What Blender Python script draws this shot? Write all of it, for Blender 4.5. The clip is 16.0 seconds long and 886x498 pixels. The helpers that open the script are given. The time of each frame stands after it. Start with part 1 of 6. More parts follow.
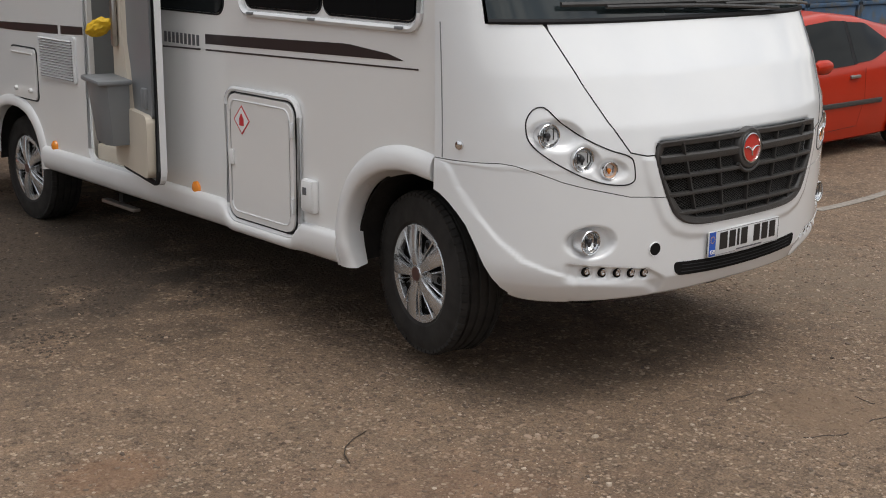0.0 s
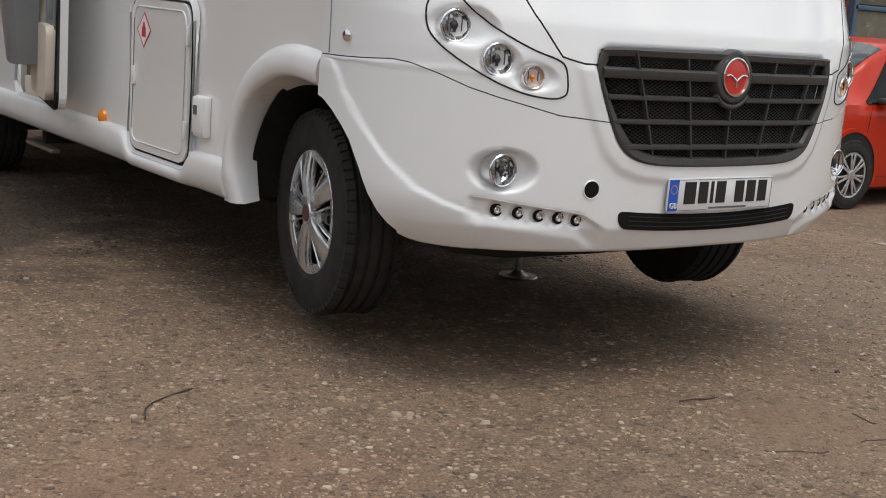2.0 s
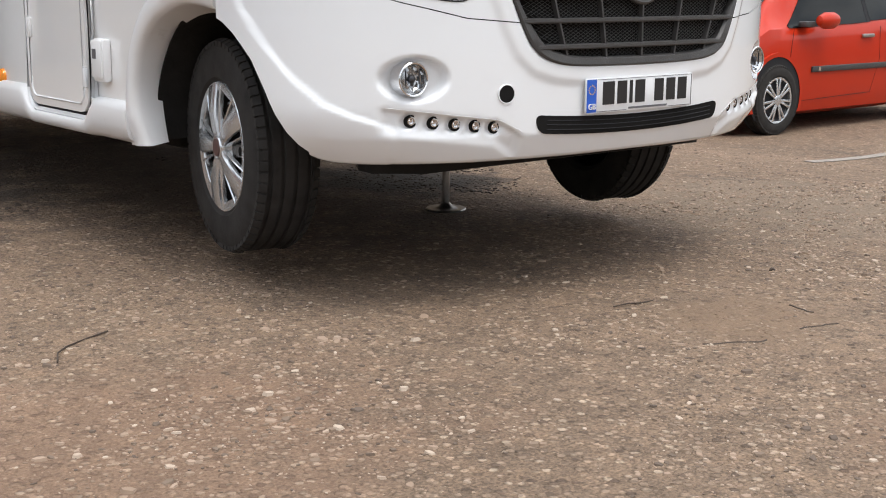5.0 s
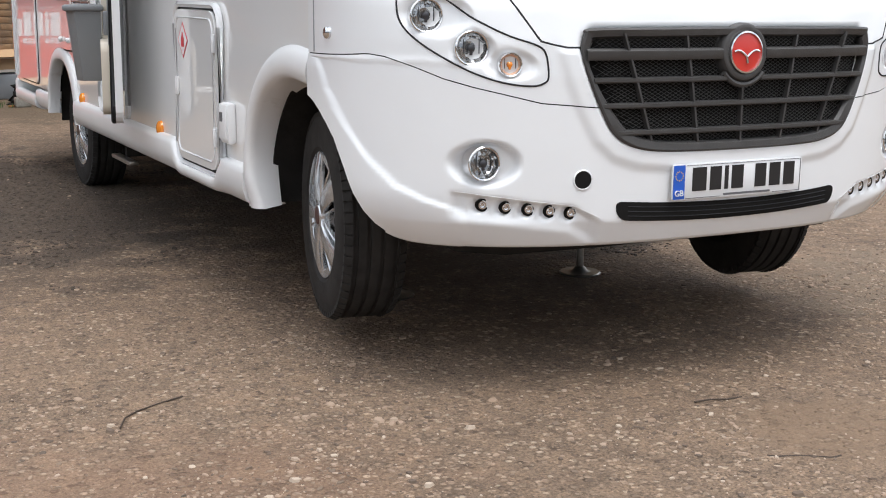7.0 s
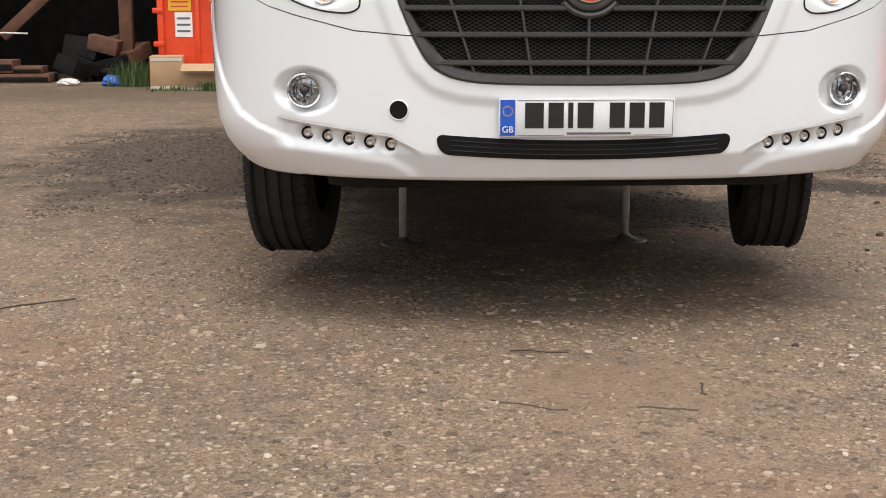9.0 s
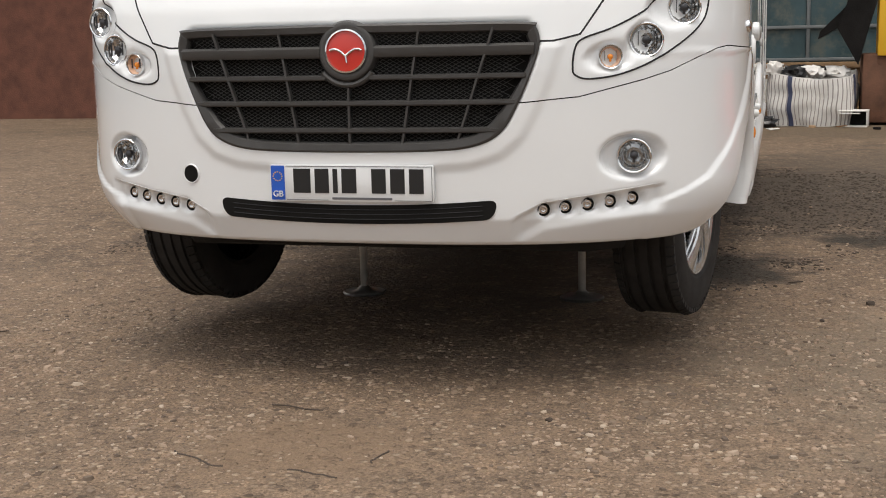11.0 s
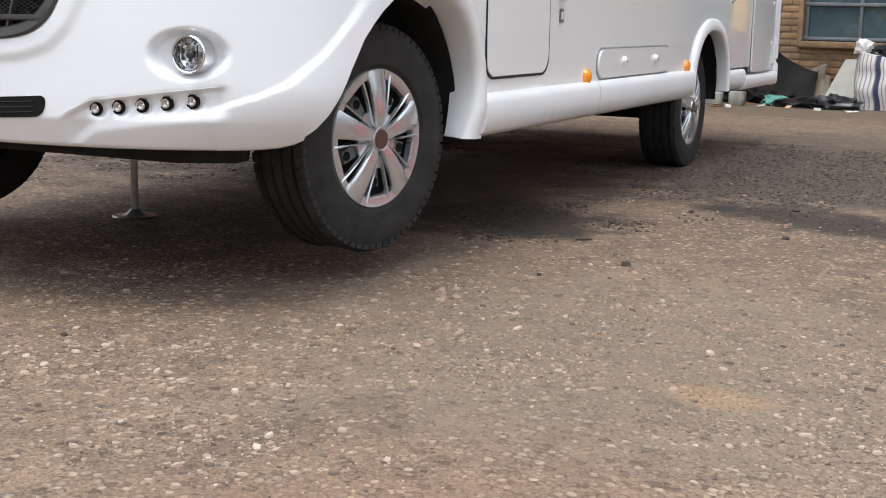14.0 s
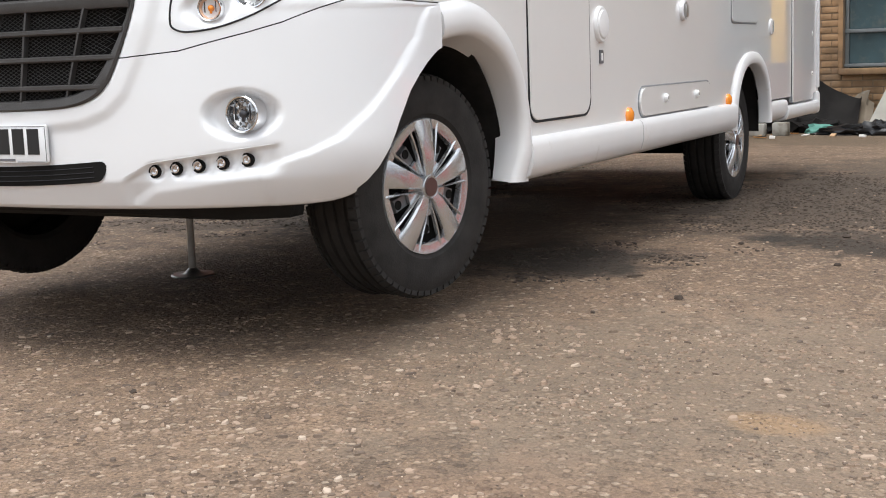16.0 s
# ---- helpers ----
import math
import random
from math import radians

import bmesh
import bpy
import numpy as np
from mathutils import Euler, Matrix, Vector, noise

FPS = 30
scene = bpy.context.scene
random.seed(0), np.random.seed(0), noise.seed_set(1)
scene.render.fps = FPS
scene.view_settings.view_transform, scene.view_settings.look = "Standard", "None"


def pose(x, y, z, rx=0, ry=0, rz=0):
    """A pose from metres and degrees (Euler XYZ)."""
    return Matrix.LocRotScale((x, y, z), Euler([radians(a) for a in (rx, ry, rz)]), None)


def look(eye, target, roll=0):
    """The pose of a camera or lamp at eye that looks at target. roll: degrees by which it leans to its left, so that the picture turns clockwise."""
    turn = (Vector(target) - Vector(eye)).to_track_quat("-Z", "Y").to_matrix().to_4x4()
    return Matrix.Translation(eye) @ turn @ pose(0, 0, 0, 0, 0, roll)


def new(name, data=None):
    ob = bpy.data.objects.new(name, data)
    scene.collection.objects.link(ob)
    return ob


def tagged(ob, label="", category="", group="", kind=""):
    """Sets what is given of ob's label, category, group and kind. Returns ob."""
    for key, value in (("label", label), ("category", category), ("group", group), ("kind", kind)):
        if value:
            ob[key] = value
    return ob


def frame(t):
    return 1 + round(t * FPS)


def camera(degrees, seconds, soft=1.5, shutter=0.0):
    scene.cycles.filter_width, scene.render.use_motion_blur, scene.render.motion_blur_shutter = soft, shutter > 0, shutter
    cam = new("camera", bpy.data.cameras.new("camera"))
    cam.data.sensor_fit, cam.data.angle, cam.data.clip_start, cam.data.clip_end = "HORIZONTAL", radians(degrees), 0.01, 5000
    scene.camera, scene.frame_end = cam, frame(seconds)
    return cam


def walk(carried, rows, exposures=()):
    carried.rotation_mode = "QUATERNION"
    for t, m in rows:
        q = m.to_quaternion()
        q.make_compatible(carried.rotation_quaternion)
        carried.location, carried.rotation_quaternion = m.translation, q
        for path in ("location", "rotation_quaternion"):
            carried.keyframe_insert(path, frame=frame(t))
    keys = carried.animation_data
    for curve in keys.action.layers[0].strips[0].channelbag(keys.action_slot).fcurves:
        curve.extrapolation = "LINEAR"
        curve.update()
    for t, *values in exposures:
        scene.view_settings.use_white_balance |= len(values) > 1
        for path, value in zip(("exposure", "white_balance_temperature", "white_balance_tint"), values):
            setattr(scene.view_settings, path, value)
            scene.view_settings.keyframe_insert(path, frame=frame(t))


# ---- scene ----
cam = camera(38.8, 16.0, soft=1.0)
PATH = [
    (0, (-4.576, -3.096, 1.951), (-3.276, -1.657, 1.462), 0.7),
    (0.5, (-4.494, -3.129, 1.925), (-3.178, -1.714, 1.408), 1.0),
    (1, (-4.207, -3.069, 1.847), (-2.914, -1.629, 1.339), 0.5),
    (1.5, (-3.781, -2.911, 1.669), (-2.496, -1.464, 1.166), 3.3),
    (2, (-3.293, -2.833, 1.246), (-2.113, -1.265, 0.858), 4.4),
    (2.5, (-3.191, -2.872, 1.031), (-1.907, -1.37, 0.72), 2.6),
    (3, (-3.217, -2.876, 0.993), (-1.939, -1.369, 0.685), 2.0),
    (3.5, (-3.22, -2.87, 0.972), (-1.938, -1.371, 0.642), 1.6),
    (4, (-3.208, -2.867, 0.954), (-1.938, -1.358, 0.62), 0.8),
    (4.2, (-3.195, -2.859, 0.971), (-1.935, -1.347, 0.615), 0.6),
    (6.3, (-3.12, -2.753, 1.061), (-1.883, -1.246, 0.613), -0.3),
    (6.5, (-3.039, -2.823, 1.073), (-1.847, -1.271, 0.663), -1.3),
    (7, (-2.652, -3.065, 1.245), (-1.745, -1.329, 0.842), 0.6),
    (7.5, (-2.125, -3.14, 1.098), (-1.446, -1.296, 0.722), 0.2),
    (8, (-1.609, -3.335, 1.001), (-1.245, -1.4, 0.653), -0.1),
    (8.5, (-1.163, -3.525, 1.009), (-0.936, -1.574, 0.633), 1.0),
    (9, (-0.672, -3.658, 1.011), (-0.539, -1.701, 0.622), 0.1),
    (9.5, (-0.167, -3.796, 1.021), (-0.184, -1.841, 0.6), 0.7),
    (9.7, (0.014, -3.773, 1.035), (-0.079, -1.811, 0.659), 0.3),
    (11.8, (1.93, -3.342, 1.137), (1.271, -1.488, 0.777), 0.2),
    (12, (2.072, -3.249, 1.136), (1.396, -1.409, 0.741), 1.0),
    (12.5, (2.376, -2.934, 1.148), (1.598, -1.136, 0.748), 2.1),
    (12.9, (2.659, -2.733, 1.125), (1.793, -0.974, 0.726), 1.9),
    (13, (2.711, -2.691, 1.118), (1.821, -0.95, 0.697), 1.9),
    (13.5, (2.878, -2.551, 1.031), (1.956, -0.846, 0.538), 0.4),
    (14, (2.923, -2.62, 0.859), (2.078, -0.845, 0.494), 1.2),
    (14.5, (2.913, -2.63, 0.847), (2.146, -0.816, 0.5), -0.4),
    (15, (2.95, -2.674, 0.867), (2.133, -0.872, 0.578), -3.0),
    (15.5, (2.942, -2.683, 0.85), (2.105, -0.887, 0.576), -2.4),
    (16, (2.942, -2.688, 0.859), (2.022, -0.936, 0.569), -2.0),
]
walk(cam, [(t, look(eye, target, roll)) for t, eye, target, roll in PATH],
     exposures=[(0, -0.27, 6650, 10), (1.5, -0.28, 6600, 10), (2.5, 0.08, 6600, 10), (3.5, 0.33, 6550, 10), (4.2, 0.4, 6500, 10), (6.5, 0.58, 6250, 10), (7, 0.44, 6300, 10), (7.5, 0.2, 6500, 10), (8, 0.28, 6700, 10), (8.5, 0.44, 6650, 10), (9.5, 0.48, 6650, 10), (11.8, -0.06, 6950, 10), (12, 0.0, 6900, 10), (12.5, 0.14, 6750, 10), (13, 0.32, 6600, 10), (13.5, 0.46, 6350, 10), (14, 0.58, 6150, 10), (14.5, 0.6, 6200, 10), (15.5, 0.56, 6350, 10), (16, 0.58, 6400, 10)])

# ---- light ----
world = bpy.data.worlds.new("overcast_sky")
scene.world = world
world.use_nodes = True
wn = world.node_tree.nodes
wl = world.node_tree.links
sky = wn.new("ShaderNodeTexSky")
sky.sky_type = "NISHITA"
sky.sun_disc = False
sky.sun_elevation = radians(73)
sky.sun_rotation = radians(175)
sky.air_density, sky.dust_density, sky.ozone_density = 1.0, 4.0, 1.0
cloud = wn.new("ShaderNodeTexNoise")
cloud.inputs["Scale"].default_value = 4.5
cloud.inputs["Detail"].default_value = 5
flatten = wn.new("ShaderNodeMapping")
flatten.inputs["Scale"].default_value = (1, 1, 3.2)
haze = wn.new("ShaderNodeMix")
haze.data_type = "RGBA"
haze.inputs["Factor"].default_value = 0.88
ramp = wn.new("ShaderNodeValToRGB")
ramp.color_ramp.elements[0].position, ramp.color_ramp.elements[0].color = 0.41, (5.2, 5.8, 6.8, 1)
ramp.color_ramp.elements[1].position, ramp.color_ramp.elements[1].color = 0.6, (12.9, 12.9, 12.7, 1)
wl.new(cloud.outputs["Fac"], ramp.inputs["Fac"])
wl.new(sky.outputs["Color"], haze.inputs["A"])
wl.new(ramp.outputs["Color"], haze.inputs["B"])
coord = wn.new("ShaderNodeTexCoord")
wl.new(coord.outputs["Generated"], flatten.inputs["Vector"])
wl.new(flatten.outputs["Vector"], cloud.inputs["Vector"])
height = wn.new("ShaderNodeSeparateXYZ")
wl.new(coord.outputs["Generated"], height.inputs[0])
rise = wn.new("ShaderNodeMapRange")
rise.inputs["From Min"].default_value, rise.inputs["From Max"].default_value = 0.0, 1.0
rise.inputs["To Min"].default_value, rise.inputs["To Max"].default_value = 0.6, 1.62
wl.new(height.outputs["Z"], rise.inputs["Value"])
overcast = wn.new("ShaderNodeVectorMath")
overcast.operation = "SCALE"
wl.new(haze.outputs["Result"], overcast.inputs[0])
wl.new(rise.outputs["Result"], overcast.inputs["Scale"])
wl.new(overcast.outputs["Vector"], wn["Background"].inputs["Color"])
wn["Background"].inputs["Strength"].default_value = 0.11
sun = new("sun", bpy.data.lights.new("sun", "SUN"))
sun.data.energy, sun.data.angle, sun.data.color = 1.7, radians(30), (1.0, 0.96, 0.9)
sun.matrix_world = look((0.5, -4.2, 14), (0, 0, 0))


# ---- materials ----
def mat(name, color, rough=0.5, metal=0.0, coat=0.0, vary=0.0, scale=8.0, bump=0.0, bump_scale=60.0, spec=0.5, dirt=None, dirt_scale=3.0, dirt_at=0.6, per_object=0.0):
    m = bpy.data.materials.new(name)
    m.use_nodes = True
    n, l = m.node_tree.nodes, m.node_tree.links
    b = n["Principled BSDF"]
    b.inputs["Roughness"].default_value, b.inputs["Metallic"].default_value = rough, metal
    b.inputs["Coat Weight"].default_value, b.inputs["Coat Roughness"].default_value = coat, 0.06
    b.inputs["Specular IOR Level"].default_value = spec
    tc = n.new("ShaderNodeTexCoord")
    geo = n.new("ShaderNodeNewGeometry")
    rgb = n.new("ShaderNodeRGB")
    rgb.outputs[0].default_value = (*color, 1)
    out = rgb.outputs[0]
    if vary:
        no = n.new("ShaderNodeTexNoise")
        no.inputs["Scale"].default_value, no.inputs["Detail"].default_value = scale, 6
        l.new(geo.outputs["Position"], no.inputs["Vector"])
        mr = n.new("ShaderNodeMapRange")
        mr.inputs["From Min"].default_value, mr.inputs["From Max"].default_value = 0.25, 0.75
        mr.inputs["To Min"].default_value, mr.inputs["To Max"].default_value = 1 - vary, 1 + vary
        l.new(no.outputs["Fac"], mr.inputs["Value"])
        mx = n.new("ShaderNodeVectorMath")
        mx.operation = "SCALE"
        l.new(out, mx.inputs[0])
        l.new(mr.outputs["Result"], mx.inputs["Scale"])
        out = mx.outputs["Vector"]
    if per_object:
        oi = n.new("ShaderNodeObjectInfo")
        mr = n.new("ShaderNodeMapRange")
        mr.inputs["To Min"].default_value, mr.inputs["To Max"].default_value = 1 - per_object, 1 + per_object
        l.new(oi.outputs["Random"], mr.inputs["Value"])
        mx = n.new("ShaderNodeVectorMath")
        mx.operation = "SCALE"
        l.new(out, mx.inputs[0])
        l.new(mr.outputs["Result"], mx.inputs["Scale"])
        out = mx.outputs["Vector"]
    if dirt:
        no = n.new("ShaderNodeTexNoise")
        no.inputs["Scale"].default_value, no.inputs["Detail"].default_value = dirt_scale, 9
        no.inputs["Roughness"].default_value = 0.65
        l.new(geo.outputs["Position"], no.inputs["Vector"])
        mr = n.new("ShaderNodeMapRange")
        mr.inputs["From Min"].default_value, mr.inputs["From Max"].default_value = dirt_at - 0.06, dirt_at + 0.1
        l.new(no.outputs["Fac"], mr.inputs["Value"])
        mx = n.new("ShaderNodeMix")
        mx.data_type = "RGBA"
        l.new(mr.outputs["Result"], mx.inputs["Factor"])
        l.new(out, mx.inputs["A"])
        mx.inputs["B"].default_value = (*dirt, 1)
        out = mx.outputs["Result"]
    l.new(out, b.inputs["Base Color"])
    if bump:
        no = n.new("ShaderNodeTexNoise")
        no.inputs["Scale"].default_value, no.inputs["Detail"].default_value = bump_scale, 4
        l.new(geo.outputs["Position"], no.inputs["Vector"])
        bu = n.new("ShaderNodeBump")
        bu.inputs["Strength"].default_value, bu.inputs["Distance"].default_value = bump, 0.01
        l.new(no.outputs["Fac"], bu.inputs["Height"])
        l.new(bu.outputs["Normal"], b.inputs["Normal"])
    return m


def asphalt():
    m = bpy.data.materials.new("worn_asphalt_with_shade")
    m.use_nodes = True
    n, l = m.node_tree.nodes, m.node_tree.links
    b = n["Principled BSDF"]
    geo = n.new("ShaderNodeNewGeometry")
    pos = geo.outputs["Position"]

    def noise_tex(scale, detail=6, rough=0.6):
        t = n.new("ShaderNodeTexNoise")
        t.inputs["Scale"].default_value, t.inputs["Detail"].default_value, t.inputs["Roughness"].default_value = scale, detail, rough
        l.new(pos, t.inputs["Vector"])
        return t.outputs["Fac"]

    def ramp_of(src, *stops):
        r = n.new("ShaderNodeValToRGB")
        while len(r.color_ramp.elements) < len(stops):
            r.color_ramp.elements.new(0.5)
        for e, (p, c) in zip(r.color_ramp.elements, stops):
            e.position, e.color = p, (*c, 1) if len(c) == 3 else c
        l.new(src, r.inputs["Fac"])
        return r.outputs["Color"]

    def blend(fac, a, c, mode="MIX", amount=None):
        x = n.new("ShaderNodeMix")
        x.data_type, x.blend_type = "RGBA", mode
        if amount is None:
            l.new(fac, x.inputs["Factor"])
        else:
            x.inputs["Factor"].default_value = amount
        for s, v in (("A", a), ("B", c)):
            if isinstance(v, tuple):
                x.inputs[s].default_value = (*v, 1)
            else:
                l.new(v, x.inputs[s])
        return x.outputs["Result"]

    base = ramp_of(noise_tex(0.55, 8), (0.3, (0.14, 0.099, 0.071)), (0.52, (0.193, 0.137, 0.098)), (0.72, (0.238, 0.17, 0.122)))
    grit = ramp_of(noise_tex(140, 3), (0.3, (0.55, 0.55, 0.5225)), (0.7, (1.35, 1.33, 1.3)))
    base = blend(None, base, grit, "MULTIPLY", 0.9)
    vor = n.new("ShaderNodeTexVoronoi")
    vor.inputs["Scale"].default_value = 44
    l.new(pos, vor.inputs["Vector"])
    sep = n.new("ShaderNodeSeparateColor")
    l.new(vor.outputs["Color"], sep.inputs["Color"])
    chips = ramp_of(sep.outputs["Red"], (0.0, (0.107, 0.075, 0.055)), (0.4, (0.203, 0.146, 0.104)), (0.75, (0.285, 0.207, 0.149)), (1.0, (0.37, 0.293, 0.219)))
    inside = ramp_of(vor.outputs["Distance"], (0.4, (1, 1, 1)), (0.62, (0, 0, 0)))
    some = ramp_of(sep.outputs["Green"], (0.45, (0, 0, 0)), (0.5, (1, 1, 1)))
    both = blend(None, inside, some, "MULTIPLY", 1.0)
    base = blend(both, base, chips)
    fine = n.new("ShaderNodeTexVoronoi")
    fine.inputs["Scale"].default_value = 120
    l.new(pos, fine.inputs["Vector"])
    sep2 = n.new("ShaderNodeSeparateColor")
    l.new(fine.outputs["Color"], sep2.inputs["Color"])
    speck = ramp_of(sep2.outputs["Blue"], (0.0, (0.5, 0.48, 0.437)), (0.5, (1.0, 1.0, 1.0)), (0.85, (1.25, 1.22, 1.18)), (1.0, (1.6, 1.56, 1.5)))
    base = blend(None, base, speck, "MULTIPLY", 0.5)
    mottle = ramp_of(noise_tex(7.0, 8, 0.7), (0.36, (0.74, 0.75, 0.76)), (0.52, (1.0, 1.0, 1.0)), (0.68, (1.2, 1.17, 1.12)))
    base = blend(None, base, mottle, "MULTIPLY", 0.9)
    dark = ramp_of(noise_tex(0.9, 10, 0.7), (0.56, (0, 0, 0)), (0.72, (0.4, 0.4, 0.38)))
    base = blend(dark, base, (0.07, 0.06, 0.0494))
    # loose black grit along the sides of the vehicle, and shade painted under it
    sx = n.new("ShaderNodeSeparateXYZ")
    l.new(pos, sx.inputs[0])

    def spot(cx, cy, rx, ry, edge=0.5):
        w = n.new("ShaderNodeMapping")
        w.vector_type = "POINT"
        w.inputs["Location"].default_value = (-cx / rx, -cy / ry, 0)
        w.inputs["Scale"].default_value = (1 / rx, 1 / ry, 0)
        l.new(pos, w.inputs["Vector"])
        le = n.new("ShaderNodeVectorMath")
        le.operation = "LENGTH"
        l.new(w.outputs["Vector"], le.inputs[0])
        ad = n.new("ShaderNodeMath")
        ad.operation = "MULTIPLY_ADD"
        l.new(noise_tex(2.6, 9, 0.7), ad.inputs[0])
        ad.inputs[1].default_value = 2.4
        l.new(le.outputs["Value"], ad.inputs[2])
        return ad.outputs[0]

    for cx, cy, rx, ry, col, amount in (
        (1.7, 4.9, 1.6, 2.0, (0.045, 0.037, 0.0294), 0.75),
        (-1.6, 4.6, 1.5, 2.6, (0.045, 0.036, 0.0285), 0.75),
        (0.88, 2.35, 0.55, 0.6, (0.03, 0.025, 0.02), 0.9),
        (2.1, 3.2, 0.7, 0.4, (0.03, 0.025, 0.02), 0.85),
        (-0.02, -0.45, 0.36, 0.32, (0.2, 0.135, 0.088), 0.6),
        (2.1, 0.6, 1.3, 1.2, (0.195, 0.155, 0.115), 0.45),
        # shade under the motorhome, painted into the asphalt as a dark ellipse
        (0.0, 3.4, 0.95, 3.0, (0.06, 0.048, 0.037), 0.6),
        (2.27, 0.32, 0.16, 0.1, (0.42, 0.25, 0.114), 0.3),
        (-2.6, 0.9, 0.3, 0.2, (0.24, 0.13, 0.076), 0.4),
        (-2.1, -0.3, 1.0, 0.8, (0.235, 0.135, 0.0874), 0.3),
        (0.3, -1.7, 1.3, 0.7, (0.235, 0.14, 0.0912), 0.35),
        (2.4, -0.8, 1.0, 0.7, (0.235, 0.135, 0.0874), 0.3),
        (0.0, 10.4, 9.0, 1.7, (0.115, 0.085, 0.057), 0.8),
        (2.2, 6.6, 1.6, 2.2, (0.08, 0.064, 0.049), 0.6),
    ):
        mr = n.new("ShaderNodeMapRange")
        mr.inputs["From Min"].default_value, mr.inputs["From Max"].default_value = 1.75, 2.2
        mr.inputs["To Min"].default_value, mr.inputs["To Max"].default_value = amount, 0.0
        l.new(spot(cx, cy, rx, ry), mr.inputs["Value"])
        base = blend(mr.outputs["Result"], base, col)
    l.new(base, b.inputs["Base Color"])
    b.inputs["Roughness"].default_value = 0.82
    b.inputs["Specular IOR Level"].default_value = 0.35
    bu = n.new("ShaderNodeBump")
    bu.inputs["Strength"].default_value, bu.inputs["Distance"].default_value = 0.9, 0.008
    hm = n.new("ShaderNodeMath")
    hm.operation = "MULTIPLY_ADD"
    l.new(noise_tex(90, 5), hm.inputs[0])
    hm.inputs[1].default_value = 1.2
    l.new(both, hm.inputs[2])
    l.new(hm.outputs[0], bu.inputs["Height"])
    l.new(bu.outputs["Normal"], b.inputs["Normal"])
    return m


def chip_stone():
    m = bpy.data.materials.new("chip_stone")
    m.use_nodes = True
    n, l = m.node_tree.nodes, m.node_tree.links
    b = n["Principled BSDF"]
    geo = n.new("ShaderNodeNewGeometry")
    r = n.new("ShaderNodeValToRGB")
    stops = ((0.0, (0.1, 0.075, 0.058)), (0.3, (0.19, 0.138, 0.1)), (0.65, (0.28, 0.2, 0.143)), (0.9, (0.34, 0.255, 0.19)), (1.0, (0.44, 0.36, 0.285)))
    while len(r.color_ramp.elements) < len(stops):
        r.color_ramp.elements.new(0.5)
    for e, (p, c) in zip(r.color_ramp.elements, stops):
        e.position, e.color = p, (*c, 1)
    l.new(geo.outputs["Random Per Island"], r.inputs["Fac"])
    l.new(r.outputs["Color"], b.inputs["Base Color"])
    b.inputs["Roughness"].default_value = 0.8
    return m


WHITE = mat("white_gelcoat", (0.79, 0.805, 0.82), 0.2, coat=1.0, vary=0.02, scale=3, dirt=(0.62, 0.6, 0.57), dirt_scale=5, dirt_at=0.78)
SIDE = mat("white_side_sheet", (0.8, 0.795, 0.785), 0.12, coat=1.0, vary=0.02, scale=1.5)
SKIRT = mat("white_skirt_plastic", (0.755, 0.755, 0.755), 0.3, coat=0.3, vary=0.04, scale=4, dirt=(0.55, 0.52, 0.48), dirt_scale=6, dirt_at=0.7)
SEAM = mat("seam_rubber", (0.02, 0.02, 0.022), 0.7)
# near black for LED rings, and for shade painted into holes and recesses
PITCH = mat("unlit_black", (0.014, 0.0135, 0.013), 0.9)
BLACK = mat("black_grained_plastic", (0.046, 0.044, 0.043), 0.42, vary=0.15, scale=20, bump=0.2, bump_scale=400)
DARK = mat("dark_underbody", (0.02, 0.019, 0.018), 0.85, vary=0.3, scale=12, bump=0.3, bump_scale=40)
RUBBER = mat("tyre_rubber", (0.03, 0.028, 0.0265), 0.85, vary=0.3, scale=14, bump=0.15, bump_scale=150)
SILVER = mat("silver_painted_cover", (0.6, 0.615, 0.63), 0.24, metal=0.75, vary=0.06, scale=12)
TITAN = mat("grey_cover_web", (0.16, 0.165, 0.17), 0.35, metal=0.4)
CHROME = mat("chrome", (0.75, 0.75, 0.76), 0.1, metal=1.0)
STEEL = mat("dull_steel", (0.4, 0.39, 0.37), 0.35, metal=0.9, vary=0.15, scale=30)
REFLECTOR = mat("lamp_reflector", (0.6, 0.61, 0.62), 0.12, metal=0.9)
LAMPDARK = mat("lamp_dark_ring", (0.05, 0.05, 0.055), 0.3, metal=0.4)
ORANGE = mat("amber_lens", (0.85, 0.27, 0.02), 0.2, coat=0.5)
PINKLENS = mat("clear_amber_lens", (0.75, 0.5, 0.36), 0.2, coat=0.5)
REDBADGE = mat("red_enamel", (0.55, 0.035, 0.025), 0.25, coat=0.5)
HUBRED = mat("dull_red_hub", (0.09, 0.045, 0.04), 0.4)
PLATE = mat("plate_white", (0.72, 0.73, 0.74), 0.3)
PLATEBLUE = mat("plate_blue", (0.02, 0.1, 0.5), 0.3)
PLATEINK = mat("plate_black", (0.015, 0.015, 0.016), 0.4)
WHITEINK = mat("white_print", (0.8, 0.8, 0.8), 0.4)
STRIPE = mat("dark_brown_decal", (0.035, 0.025, 0.026), 0.3)
GREYINK = mat("grey_decal", (0.12, 0.12, 0.13), 0.4)
REDINK = mat("red_print", (0.6, 0.04, 0.05), 0.4)
BEIGE = mat("beige_door_trim", (0.6, 0.54, 0.45), 0.5, vary=0.04, scale=6)
GREYPLASTIC = mat("grey_plastic", (0.2, 0.21, 0.22), 0.45, vary=0.04, scale=6)
YELLOW = mat("yellow_cloth", (0.75, 0.47, 0.02), 0.7, vary=0.15, scale=30)
CARRED = mat("red_car_paint", (0.44, 0.024, 0.005), 0.28, coat=0.3, spec=0.2, vary=0.04, scale=3)
